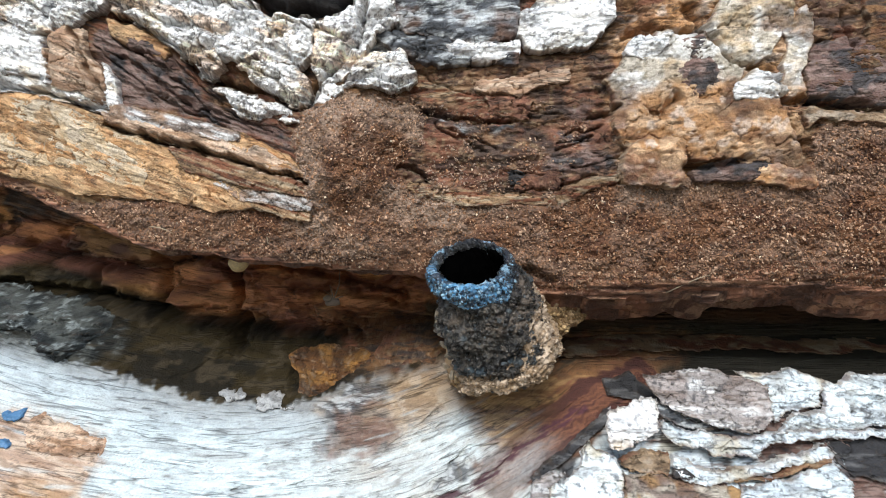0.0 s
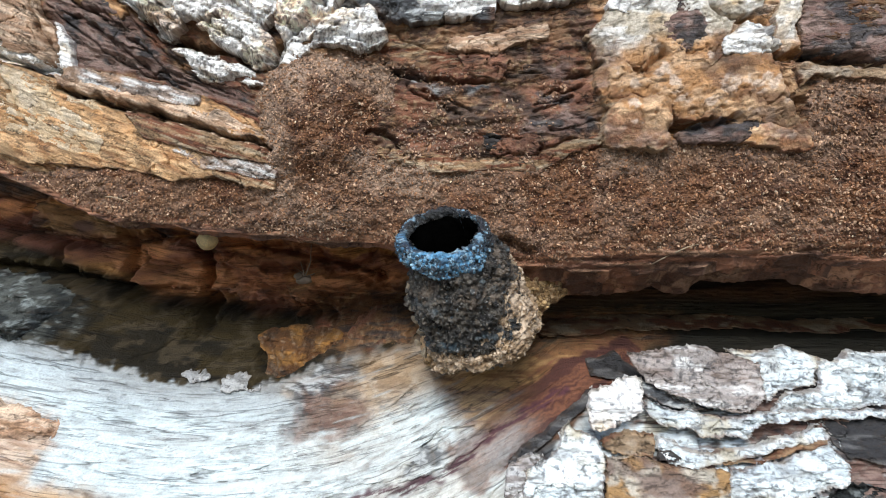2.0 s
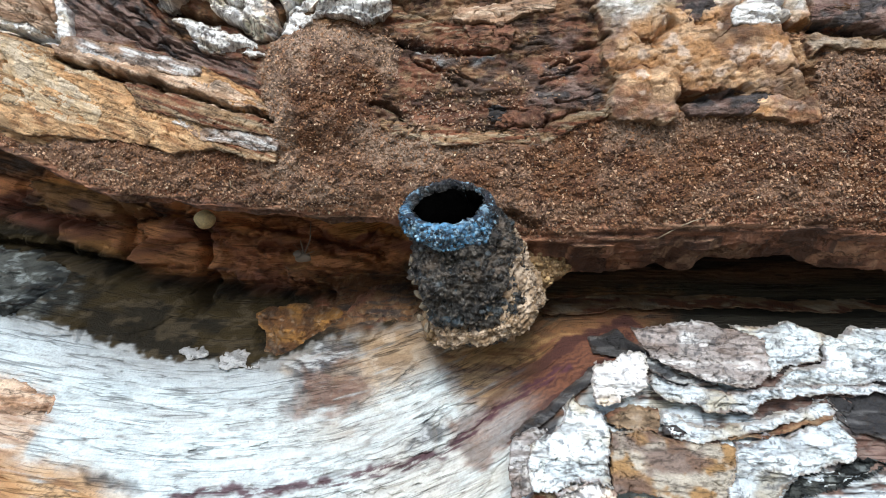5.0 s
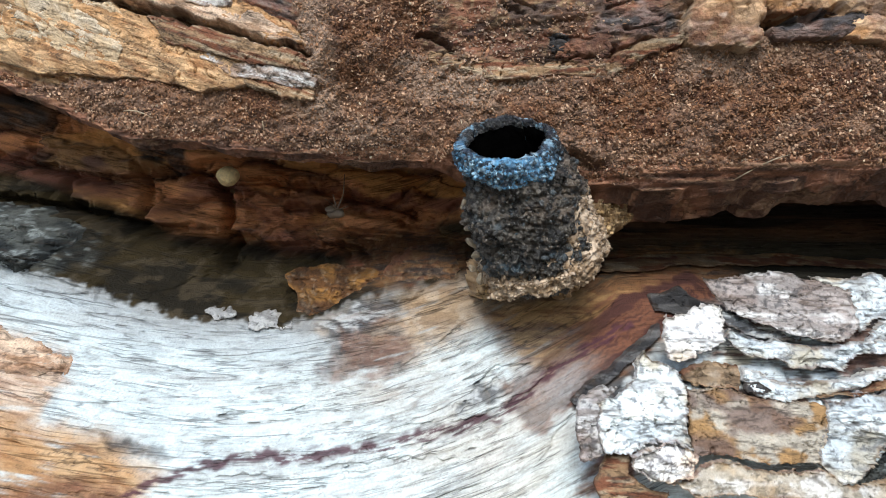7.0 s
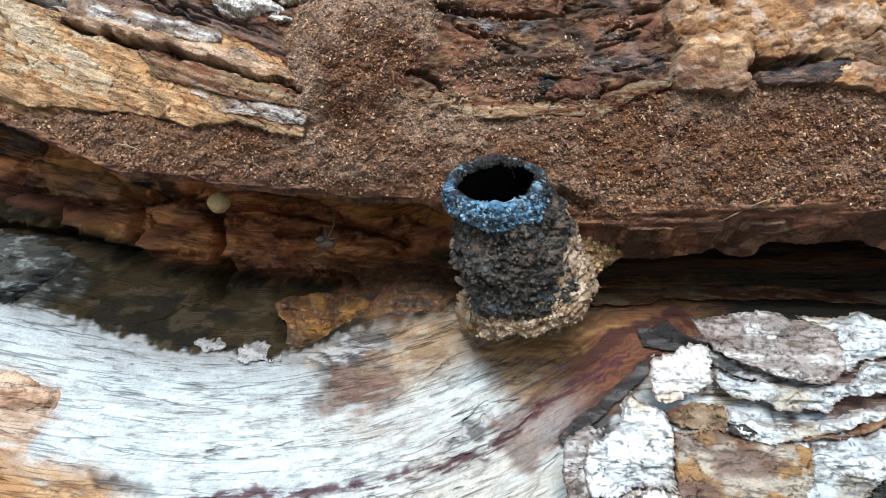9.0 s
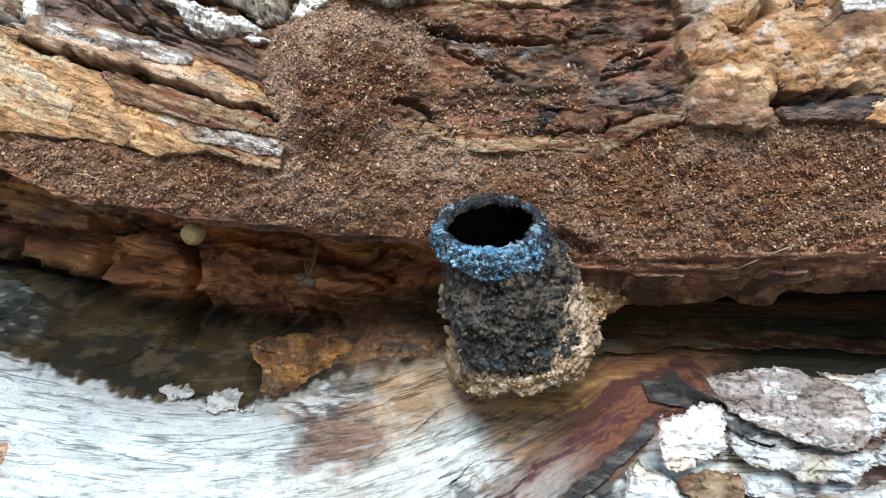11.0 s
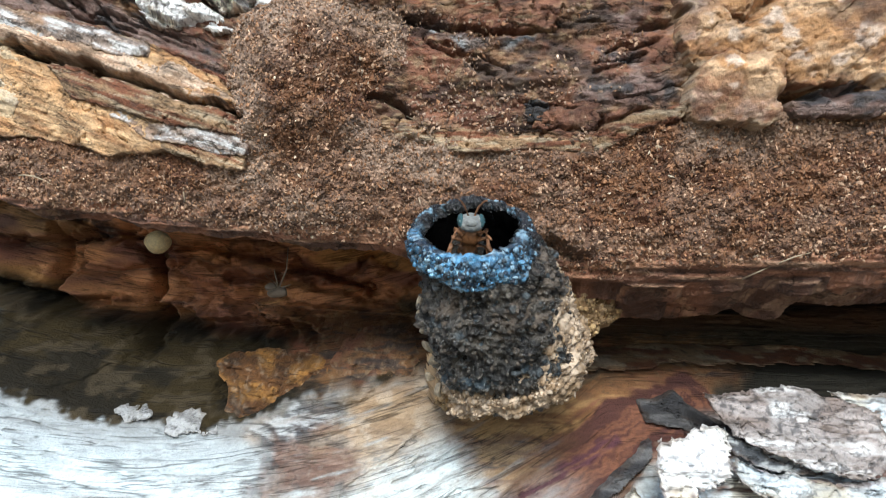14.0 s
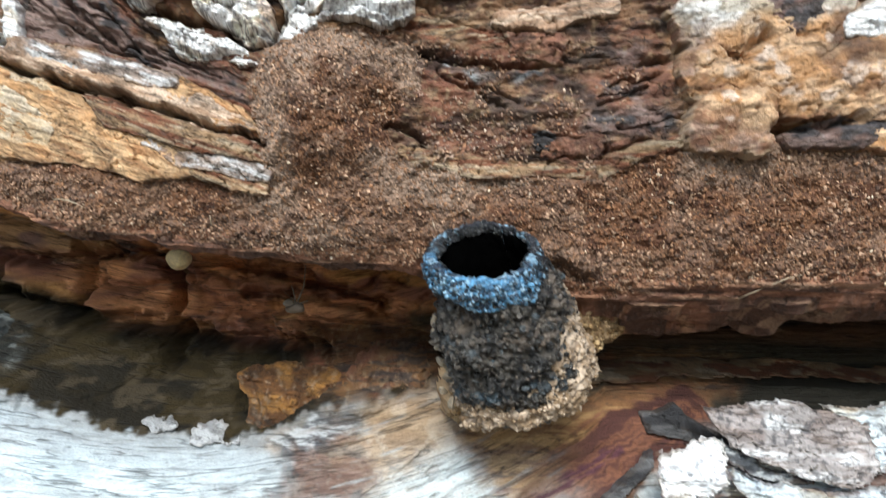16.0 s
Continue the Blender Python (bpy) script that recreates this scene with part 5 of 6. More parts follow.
plate("s", [(22.2, -17.2), (24.3, -18.0), (27.7, -18.4), (31.1, -18.5), (33.2, -18.0), (41.1, -18.0), (45.2, -18.0), (44.8, -18.8), (33.3, -19.2), (31.5, -19.6), (31.0, -20.4), (28.1, -20.2), (26.3, -20.5), (25.4, -19.8), (23.6, -19.6), (22.1, -19.0), (21.8, -18.1)], "pale", 2.0, 0.0, 0.4)
plate("s", [(22.8, -20.4), (24.8, -21.3), (27.6, -21.6), (31.5, -21.0), (34.4, -20.2), (38.7, -19.3), (38.7, -20.6), (34.6, -21.2), (30.9, -22.1), (28.3, -22.7), (25.3, -22.9), (23.3, -22.5), (22.3, -21.4)], "pale", 1.2, 0.0, 0.3)
plate("s", [(27.7, -22.6), (30.7, -22.1), (34.4, -21.1), (38.5, -20.4), (38.3, -21.0), (34.7, -21.7), (31.1, -22.4), (28.1, -22.9)], "fibre", 1.4, 0.0, 0.3)
plate("s", [(38.3, -19.0), (41.4, -18.6), (45.1, -18.6), (43.2, -22.7), (39.9, -22.3), (38.8, -21.1), (38.5, -20.0)], "char", 1.0, 0.0, 0.3)
plate("s", [(28.7, -22.8), (31.5, -22.3), (35.1, -21.6), (38.3, -20.8), (39.5, -22.5), (39.3, -23.7), (36.8, -24.7), (33.9, -25.2), (32.2, -26.7), (30.0, -28.3), (28.6, -28.6), (27.0, -27.3), (27.9, -25.0)], "pale", 1.6, 0.0, 0.4)
plate("s", [(17.7, -22.0), (21.2, -21.8), (22.9, -22.6), (26.7, -22.8), (28.9, -23.1), (28.1, -25.1), (27.1, -27.0), (23.4, -27.5), (20.3, -26.9), (17.3, -26.7), (17.1, -24.3)], "stained", 1.3, 0.0, 0.3)
plate("s", [(13.8, -20.0), (14.7, -19.1), (15.3, -20.0), (16.2, -20.2), (16.9, -20.8), (17.8, -21.8), (17.1, -24.2), (17.2, -26.4), (16.1, -25.7), (14.8, -25.5), (13.3, -26.3), (11.9, -26.6), (10.2, -26.4), (9.8, -24.6), (10.2, -23.0), (11.9, -22.2), (13.2, -21.2)], "pale", 1.8, 0.0, 0.4)
plate("s", [(8.4, -23.2), (10.1, -22.1), (12.3, -22.0), (10.8, -23.2), (10.2, -24.8), (10.5, -26.6), (8.8, -27.4), (8.1, -25.7)], "grey", 0.9, 0.0, 0.3)
plate("s", [(12.3, -26.6), (13.7, -26.0), (14.9, -25.4), (16.2, -26.0), (17.7, -26.6), (16.8, -28.0), (15.3, -28.7), (13.7, -28.7), (12.4, -27.9)], "knob", 2.2, 0.0, 0.6)
plate("s", [(15.6, -28.8), (16.9, -28.0), (18.8, -26.9), (23.3, -27.6), (26.9, -27.5), (29.0, -28.6), (32.8, -27.9), (33.4, -29.1), (32.6, -30.8), (22.5, -29.5), (17.1, -29.7)], "crumb", 1.8, 0.0, 0.3)
plate("s", [(22.4, -21.3), (23.6, -21.2), (24.4, -21.7), (23.6, -22.3), (22.4, -22.2)], "char", 1.7, 0.0, 0.3)
plate("s", [(32.4, -26.8), (34.1, -25.3), (37.0, -24.9), (39.4, -24.0), (42.4, -24.2), (40.1, -25.6), (37.1, -26.4), (34.2, -26.8), (32.6, -28.1), (30.3, -28.9), (31.2, -27.8)], "teal", 1.2, 0.0, 1.0)
plate("s", [(18.6, -20.4), (20.7, -20.1), (22.5, -20.5), (22.6, -21.5), (22.1, -22.5), (21.0, -21.9), (18.1, -21.9), (17.3, -21.0)], "tanwood", 0.9, 0.0, 0.3)
plate("s", [(10.5, -27.0), (12.6, -26.9), (12.5, -28.3), (14.0, -29.3), (15.4, -29.5), (13.6, -31.1), (10.0, -30.7), (9.2, -29.1)], "fibre", 0.6, 0.0, 0.3)
plate("l", [(-45.9, -18.9), (-41.2, -20.2), (-38.2, -21.5), (-38.1, -22.6), (-40.5, -22.5), (-44.6, -21.7)], "driftwood", 0.12, 0.0, 0.0)
plate("l", [(-60.1, -4.7), (-52.9, -5.8), (-47.8, -6.9), (-42.8, -9.3), (-42.5, -11.1), (-44.9, -13.2), (-48.9, -10.7), (-56.2, -8.8)], "teal", 3.6, 0.0, 1.2)
plate("l", [(-26.7, -17.0), (-24.9, -16.9), (-24.2, -17.7), (-26.1, -17.9)], "chip", 0.7, 0.0, 0.1)
plate("l", [(-21.8, -18.0), (-18.4, -17.9), (-17.9, -18.8), (-21.4, -18.9)], "chip", 0.7, 0.0, 0.1)
plate("l", [(9.1, -24.3), (10.9, -22.9), (14.7, -20.1), (18.7, -17.7), (18.4, -18.8), (15.4, -20.7), (12.7, -22.5), (11.0, -23.9), (9.6, -24.6)], "char", 0.9, 0.0, 0.1)
plate("l", [(18.6, -15.1), (22.0, -14.4), (23.4, -15.9), (21.7, -17.0), (18.6, -16.6)], "char", 0.8, 0.0, 0.1)
plate("l", [(-20.0, -13.6), (-16.6, -12.9), (-12.6, -13.0), (-9.6, -13.3), (-8.9, -14.0), (-11.1, -15.1), (-13.8, -16.8), (-15.9, -17.7), (-17.6, -17.2), (-17.9, -15.6), (-19.2, -14.8)], "amber", 2.0, 0.0, 0.3)
plate("l", [(-8.5, -13.6), (-8.0, -11.3), (-4.8, -10.3), (-1.3, -10.7), (-0.3, -12.5), (-1.5, -13.7), (-5.4, -14.1)], "umber", 2.2, 0.0, 0.5)
plate("l", [(14.2, -12.6), (18.9, -11.9), (24.7, -11.4), (30.3, -11.5), (37.5, -11.3), (41.5, -11.6), (44.4, -11.9), (57.3, -11.6), (62.5, -11.6), (61.3, -12.0), (50.9, -12.1), (43.3, -12.3), (39.1, -12.0), (29.6, -12.0), (22.5, -12.1), (17.3, -12.8)], "fibre", 1.6, 0.0, 0.5)

# ---- loose debris: fine grains stuck on the upper side ----


def scatter(name, points, sizes, colours, mat, parent, label, seed, stretch=1.8):
    """Many little chips in one mesh, each a stretched octahedron turned at random."""
    rng = np.random.default_rng(seed)
    n = len(points)
    base = np.array([(1, 0, 0), (-1, 0, 0), (0, 1, 0), (0, -1, 0), (0, 0, 1), (0, 0, -1)], float)
    tri = np.array([(0, 2, 4), (2, 1, 4), (1, 3, 4), (3, 0, 4), (2, 0, 5), (1, 2, 5), (3, 1, 5), (0, 3, 5)])
    v = base[None] * np.stack([stretch * (0.6 + 0.8 * rng.random(n)), 0.5 + 0.6 * rng.random(n), 0.6 + 0.6 * rng.random(n)], -1)[:, None, :]
    q = rng.normal(size=(n, 4))
    q /= np.linalg.norm(q, axis=1)[:, None]
    w, x, y, z = q.T
    rot = np.stack([np.stack([1 - 2 * (y * y + z * z), 2 * (x * y - z * w), 2 * (x * z + y * w)], -1),
                    np.stack([2 * (x * y + z * w), 1 - 2 * (x * x + z * z), 2 * (y * z - x * w)], -1),
                    np.stack([2 * (x * z - y * w), 2 * (y * z + x * w), 1 - 2 * (x * x + y * y)], -1)], 1)
    v = np.einsum("nij,nkj->nki", rot, v) * sizes[:, None, None] + points[:, None, :]
    f = tri[None] + 6 * np.arange(n)[:, None, None]
    ob = mesh_of(name, v.reshape(-1, 3), f.reshape(-1, 3), mat, parent, np.repeat(colours, 6, 0), even=False)
    return tagged(ob, label, kind="stuff")


rng = np.random.default_rng(4)
n = 112000
gx, gz = rng.uniform(-62, 50, n), rng.uniform(-6, 20, n)
crumbs = 0.35 * smooth(-7, -5, gx) * smooth(16, 13, gx) * smooth(0.42, 0.6, fbm(gx * 0.3, gz * 0.4, 45, 3))
ok = rng.random(n) < np.maximum(frass_amount(gx, gz), crumbs * (gz < 15))
ok &= (gz > lip_z(gx) + 0.2) & (inside(gx, gz, GAP_SHADE) < rng.random(n) * 0.6)
gx, gz = gx[ok], gz[ok]
pick = rng.random(len(gx))
clump = fbm(gx * 0.5, gz * 0.6, 48, 3)
col = dusty(gx, gz)
col = blend(col, (0.25, 0.128, 0.066), smooth(0.5, 0.75, pick))
col = blend(col, (0.43, 0.285, 0.19), (pick > 0.93 - 0.22 * smooth(0.45, 0.65, clump)) * 0.85)
col = blend(col, (0.66, 0.56, 0.42), (pick > 0.993) * 0.8)
col = blend(col, (0.07, 0.045, 0.032), (pick < 0.16) * 0.7)
depth = upper_form(gx, gz)
thin = rng.random(len(gx)) < 0.15
scatter("debris", np.stack([gx, depth - 0.05, gz], -1)[~thin], (0.08 + 0.11 * rng.random(len(gx)) ** 2)[~thin], col[~thin], FRASS, log, "fine brown grains of nest debris", 5, 1.3)
scatter("shredded_debris", np.stack([gx, depth - 0.09, gz], -1)[thin], (0.05 + 0.03 * rng.random(len(gx)))[thin], col[thin] * 1.08, FRASS, log, "thin brown shreds among the debris", 6, 3.4)

# ---- ground ----
gx, gy = np.meshgrid(np.sinh(np.linspace(-6, 6, 121)) * 300, np.sinh(np.linspace(-6, 6, 121)) * 300)
ground = sheet("ground", gx, gy, -57 + 3 * (fbm(gx * 0.03, gy * 0.03, 700, 4) - 0.5), SOIL, None, np.zeros((*gx.shape, 3)) + 0.1)
tagged(ground, "bare brown soil under the log", "ground", kind="structure")

# ---- the nest's entrance tube ----
nest = tagged(new("nest_entrance"), "black resin nest entrance tube with a bluish rim", "nest entrance")
MOUTH = Vector((2.69, 80.00, -1.29))
AXIS = Vector((-0.30, -0.46, 0.83)).normalized()
SIDE = AXIS.cross(Vector((0, 0, 1))).normalized()
RISE = SIDE.cross(AXIS).normalized()


def lathe(name, profile, centre, mat, tint_of, rough, label, rows=90, cols=200, seed=0, squash=1.0, slant=0.24, thin=0.0, dip=0.0, neck=0.0, torn=0.0, open_front=0.0):
    """A lumpy round form about the tube's axis; profile: (along the axis from the mouth, radius)."""
    dist = np.concatenate([[0], np.cumsum([math.hypot(q[0] - p[0], q[1] - p[1]) for p, q in zip(profile, profile[1:])])])
    w = np.linspace(0, dist[-1], rows)
    along, rad = np.interp(w, dist, [p[0] for p in profile]), np.interp(w, dist, [p[1] for p in profile])
    ang = np.linspace(0.5 * np.pi, 2.5 * np.pi, cols)
    A, W = np.meshgrid(ang, w)
    L, R = np.interp(W, dist, [p[0] for p in profile]), np.interp(W, dist, [p[1] for p in profile])
    cx, cy = 4.8 * np.cos(A), 4.8 * np.sin(A)
    u = A * 4.6
    lump = 0.6 * (fbm(u * 0.35, W * 0.35, seed, 3) - 0.5) + rough * 1.1 * (fbm(u * 0.9, W * 0.9, seed + 4, 3) - 0.5) + rough * 0.9 * (0.5 - np.abs(fbm(u * 1.7, W * 1.7, seed + 8, 3) - 0.5) * 2)
    R = np.maximum(R + lump * smooth(0.0, 1.0, R), 0.02)
    L = L + 0.5 * (fbm(cx * 0.6, cy * 0.6, seed + 12, 3) - 0.5)
    if thin:
        R = np.where(R > thin, thin + (R - thin) * (0.62 + 0.38 * smooth(-0.5, 0.6, -np.sin(A + 0.3))), R)
    # narrow under the lip on the open side, torn along the lower edge
    R = R - neck * smooth(-0.3, 0.6, np.cos(A) * 0.75 - np.sin(A) * 0.65) * np.exp(-((L + 3.6) / 1.3) ** 2)
    L = L - open_front * smooth(-0.2, 0.8, -np.sin(A) + 0.25 * np.cos(A)) * smooth(-11.0, -7.0, L)
    L = L + torn * (0.35 * np.cos(2.6 * A + 0.8) + 1.6 * (fbm(cx * 0.35 + 4, cy * 0.35, seed + 15, 3) - 0.5)) * smooth(-9.5, -11.5, L)
    L = L + slant * R * np.cos(A) * smooth(-6, -1, L) + dip * R * np.sin(A)
    P = np.array(centre)[None, None] + L[..., None] * np.array(AXIS) + (R * np.cos(A))[..., None] * np.array(SIDE) + (R * np.sin(A) * squash)[..., None] * np.array(RISE)
    ob = sheet(name, P[..., 0], P[..., 1], P[..., 2], mat, nest, tint_of(A, W, L, R), label=label)
    return ob, P


def black_tint(A, W, L, R):
    u, v = A * 4.6, W
    c = blend((0.012, 0.011, 0.010), (0.075, 0.066, 0.055), smooth(0.42, 0.64, fbm(u * 0.9, v * 0.9, 501, 4)))
    c = blend(c, (0.13, 0.10, 0.075), smooth(0.60, 0.70, fbm(u * 0.35, v * 0.35, 502, 3)) * 0.7)
    # bluish patches: sky glints painted on the black resin
    return blend(c, (0.05, 0.09, 0.12), smooth(0.60, 0.70, fbm(u * 0.45, v * 0.45, 503, 3)) * 0.4)


def rim_tint(A, W, L, R):
    u, v = A * 4.6, W
    # sky reflected in the glossy lip, painted as blue tones and pale specks
    sky_sheen = smooth(0.0, 0.75, -np.sin(A + 0.15))
    c = blend((0.02, 0.04, 0.07), (0.12, 0.33, 0.55), smooth(0.38, 0.58, fbm(u * 1.3, v * 1.3, 511, 3)))
    c = blend(c, (0.42, 0.62, 0.76), smooth(0.58, 0.68, fbm(u * 1.9, v * 1.9, 513, 2)) * 0.7)
    c = blend(blend((0.014, 0.016, 0.02), (0.20, 0.33, 0.43), smooth(0.57, 0.68, fbm(u * 1.5, v * 1.5, 514, 2))), c, sky_sheen)
    c = blend(c, (0.012, 0.015, 0.022), smooth(0.54, 0.66, fbm(u * 1.6, v * 1.6, 512, 2)) * 0.85)
    # inner edge near black: the mouth's shade put into the colour
    return blend(c, (0.004, 0.004, 0.004), smooth(3.5, 3.25, R))


def tan_tint(A, W, L, R):
    u, v = A * 5.4, W
    c = blend((0.27, 0.185, 0.11), (0.51, 0.40, 0.295), smooth(0.38, 0.60, fbm(u * 0.7, v * 0.7, 521, 4)))
    return blend(c, (0.10, 0.06, 0.03), smooth(0.58, 0.7, fbm(u * 1.6, v * 1.6, 522, 3)) * 0.7)


_, wall_pts = lathe("tube_wall", [(-14.8, 1.2), (-14.2, 2.8), (-12.8, 3.9), (-10.6, 4.65), (-6, 4.85), (-3.6, 4.6), (-2.0, 4.1), (-1.2, 3.8)], MOUTH + Vector((0.15, 0.2, 0)), RESIN, black_tint, 1.2, "rough black resin wall", 130, 280, 531, neck=0.75)
_, rim_pts = lathe("rim", [(-2.4, 3.95), (-1.8, 4.2), (-0.9, 4.25), (-0.25, 4.15), (0.1, 3.85), (0.1, 3.5), (-0.2, 3.25), (-0.7, 3.15)], MOUTH, RESIN, rim_tint, 0.7, "dark resin lip with reflected sky painted blue", 70, 260, 541, thin=3.2)
# lining blacker than resin, so the hole's shade is in its colour
MOUTH_SHADE = material("tube_shade_black", 0.95, 0.04, 0.3, 0.4, tint=(0.0012, 0.0012, 0.0012), spec=0.0)
lathe("tube_lining", [(-0.35, 3.45), (-0.8, 3.2), (-3, 3.2), (-6, 3.4), (-8, 3.2), (-10.5, 2.0), (-11, 0.05)], MOUTH, MOUTH_SHADE, lambda A, W, L, R: np.zeros((*A.shape, 3)) + 0.006, 0.3, "inside of the tube, painted black for its shade", 40, 120, 551)
_, collar_pts = lathe("collar", [(-4.6, 4.1), (-6.0, 4.8), (-8.4, 5.2), (-10.6, 5.45), (-11.9, 5.3), (-12.4, 4.9), (-12.1, 4.2), (-11.0, 3.8)], MOUTH + Vector((0.5, 0.95, -0.2)), PROPOLIS, tan_tint, 1.3, "crumbly tan resin collar", 100, 240, 561, dip=0.06, torn=0.8, open_front=3.6)


def pad(outline, near, seed):
    """A crumbly mass of tan resin that ties the tube to the wood."""
    px, pz = [p[0] for p in outline], [p[1] for p in outline]
    gx, gz = np.meshgrid(np.arange(min(px) - 1, max(px) + 1, 0.16), np.arange(min(pz) - 1, max(pz) + 1, 0.16))
    d = inside(gx + ragged(gx, gz, 0.7, seed), gz + ragged(gx, gz, 0.7, seed + 1), outline)
    h = 3.4 * np.sqrt(np.clip(d, 0, 4) / 4) + 1.0 * (fbm(gx * 0.9, gz * 0.9, seed + 2, 4) - 0.5) + 0.8 * (fbm(gx * 2.2, gz * 2.2, seed + 3, 2) - 0.5)
    y = np.where(d > 0, near + 4 - h, near + 4 - 14 * np.minimum(d, 0))
    keep = d[:-1, :-1] > -0.6
    c = tan_tint(gx / 5.4, gz, 0, 0) * np.array((0.82, 0.72, 0.56))
    sheet("resin_pad", gx, y, gz, PROPOLIS, nest, c, keep, "tan resin pad on the wood")
    return np.stack([gx, y, gz], -1)[d > 0.1]


pad_pts = pad([(10.3, -3.6), (13.6, -4.5), (16.0, -7.2), (15.1, -8.7), (13.0, -9.6), (12.5, -12.0), (12.1, -12.9), (9.4, -15.6), (7.0, -15.0), (4.0, -14.5), (1.0, -15.6), (0.4, -13.8), (2.2, -10.8), (7.0, -7.2)], 86.5, 571)

# granules of resin on the tube


def granules(name, points, radii, colours, mat, label, seed):
    """Many round lumps in one mesh, each of 18 corners pushed out of shape."""
    rng = np.random.default_rng(seed)
    n = len(points)
    base = [(1, 0, 0), (-1, 0, 0), (0, 1, 0), (0, -1, 0), (0, 0, 1), (0, 0, -1)]
    tri, mids = [], {}

    def middle(i, j):
        key = (min(i, j), max(i, j))
        if key not in mids:
            mids[key] = len(base)
            m = (np.array(base[i], float) + np.array(base[j], float))
            base.append(tuple(m / np.linalg.norm(m)))
        return mids[key]

    for i, j, k in ((0, 2, 4), (2, 1, 4), (1, 3, 4), (3, 0, 4), (2, 0, 5), (1, 2, 5), (3, 1, 5), (0, 3, 5)):
        ij, jk, ki = middle(i, j), middle(j, k), middle(k, i)
        tri += [(i, ij, ki), (ij, j, jk), (ki, jk, k), (ij, jk, ki)]
    base, tri = np.array(base, float), np.array(tri)
    v = base[None] * (0.7 + 0.6 * rng.random((n, len(base), 1))) * (0.6 + 0.9 * rng.random((n, 1, 3)))
    v = v * radii[:, None, None] + points[:, None, :]
    f = tri[None] + len(base) * np.arange(n)[:, None, None]
    ob = mesh_of(name, v.reshape(-1, 3), f.reshape(-1, 3), mat, nest, np.repeat(colours, len(base), 0))
    return tagged(ob, label, kind="stuff")


rng = np.random.default_rng(9)
flat = wall_pts[:-6].reshape(-1, 3)
n = 4200
col = black_tint(rng.random(n) * 6, rng.random(n) * 30, 0, 0) * (0.5 + 0.9 * rng.random((n, 1)))
granules("resin_grit", flat[rng.integers(0, len(flat), n)], 0.08 + 0.20 * rng.random(n) ** 3, col, RESIN, "dark resin granules", 21)
n = 2600
flat = rim_pts[3:44].reshape(-1, 3)
flat = flat[rng.integers(0, len(flat), n)]
spot = flat - np.array(MOUTH)
around = np.arctan2(spot @ np.array(RISE), spot @ np.array(SIDE))
col = rim_tint(around, rng.random(n) * 30, 0, 5 + np.zeros(n)) * (0.5 + 0.9 * rng.random((n, 1)))
granules("rim_grit", flat, 0.07 + 0.14 * rng.random(n) ** 2, col, RESIN, "resin granules with blue sky glints painted on", 22)
n = 3600
flat = collar_pts.reshape(-1, 3)
col = tan_tint(rng.random(n) * 6, rng.random(n) * 30, 0, 0) * (0.6 + 0.7 * rng.random((n, 1)))
granules("collar_grit", flat[rng.integers(0, len(flat), n)], 0.07 + 0.16 * rng.random(n) ** 3, col, PROPOLIS, "tan resin granules", 23)
n = 2400
col = tan_tint(rng.random(n) * 6, rng.random(n) * 30, 0, 0) * np.array((0.85, 0.75, 0.52)) * (0.6 + 0.7 * rng.random((n, 1)))
granules("pad_grit", pad_pts[rng.integers(0, len(pad_pts), n)], 0.07 + 0.15 * rng.random(n) ** 3, col, PROPOLIS, "yellowish resin granules", 24)

# ---- small things ----


def part(name, bm, mat, parent=None, label=""):
    """Links a bmesh, built in millimetres, as one smooth mesh object."""
    bmesh.ops.scale(bm, vec=(MM, MM, MM), verts=bm.verts)
    me = bpy.data.meshes.new(name)
    for f in bm.faces:
        f.smooth = True
    bm.to_mesh(me)
    bm.free()
    me.materials.append(mat)
    ob = new(name, me)
    ob.parent = parent
    if label:
        ob["label"] = label
    return ob


def egg(bm, centre, radii, turn=None, seg=20, rings=12, lump=0.0):
    m = Matrix.Translation(centre) @ (turn or Matrix.Identity(4)) @ Matrix.Diagonal((*radii, 1))
    made = bmesh.ops.create_uvsphere(bm, u_segments=seg, v_segments=rings, radius=1, matrix=m)
    if lump:
        for v in made["verts"]:
            v.co += lump * noise.noise_vector(v.co * 1.3)


def rod(bm, points, radii, sides=8):
    """A bent, tapering rod through the points."""
    rings = []
    for i, p in enumerate(points):
        p = Vector(p)
        way = (Vector(points[min(i + 1, len(points) - 1)]) - Vector(points[max(i - 1, 0)])).normalized()
        a = way.orthogonal().normalized()
        b = way.cross(a)
        rings.append([bm.verts.new(p + radii[i] * (math.cos(k * math.tau / sides) * a + math.sin(k * math.tau / sides) * b)) for k in range(sides)])
    for r0, r1 in zip(rings, rings[1:]):
        for k in range(sides):
            bm.faces.new((r0[k], r0[(k + 1) % sides], r1[(k + 1) % sides], r1[k]))
    bm.faces.new(rings[0][::-1])
    bm.faces.new(rings[-1])


WAX = material("pale_wax", 0.55, 0.1, 0.3, 0.4, tint=(0.90, 0.74, 0.43))
HAIR = material("pale_thread", 0.6, 0.1, 0.2, 0.1, tint=(0.17, 0.135, 0.105))
CRUMB = material("pale_resin", 0.7, 0.15, 0.6, 0.8, tint=(0.30, 0.245, 0.175))
STRAW = material("pale_straw", 0.6, 0.1, 0.2, 0.1, tint=(0.36, 0.29, 0.20))
BLUE = material("blue_flake", 0.4, 0.1, 0.3, 0.3, tint=(0.07, 0.17, 0.31))

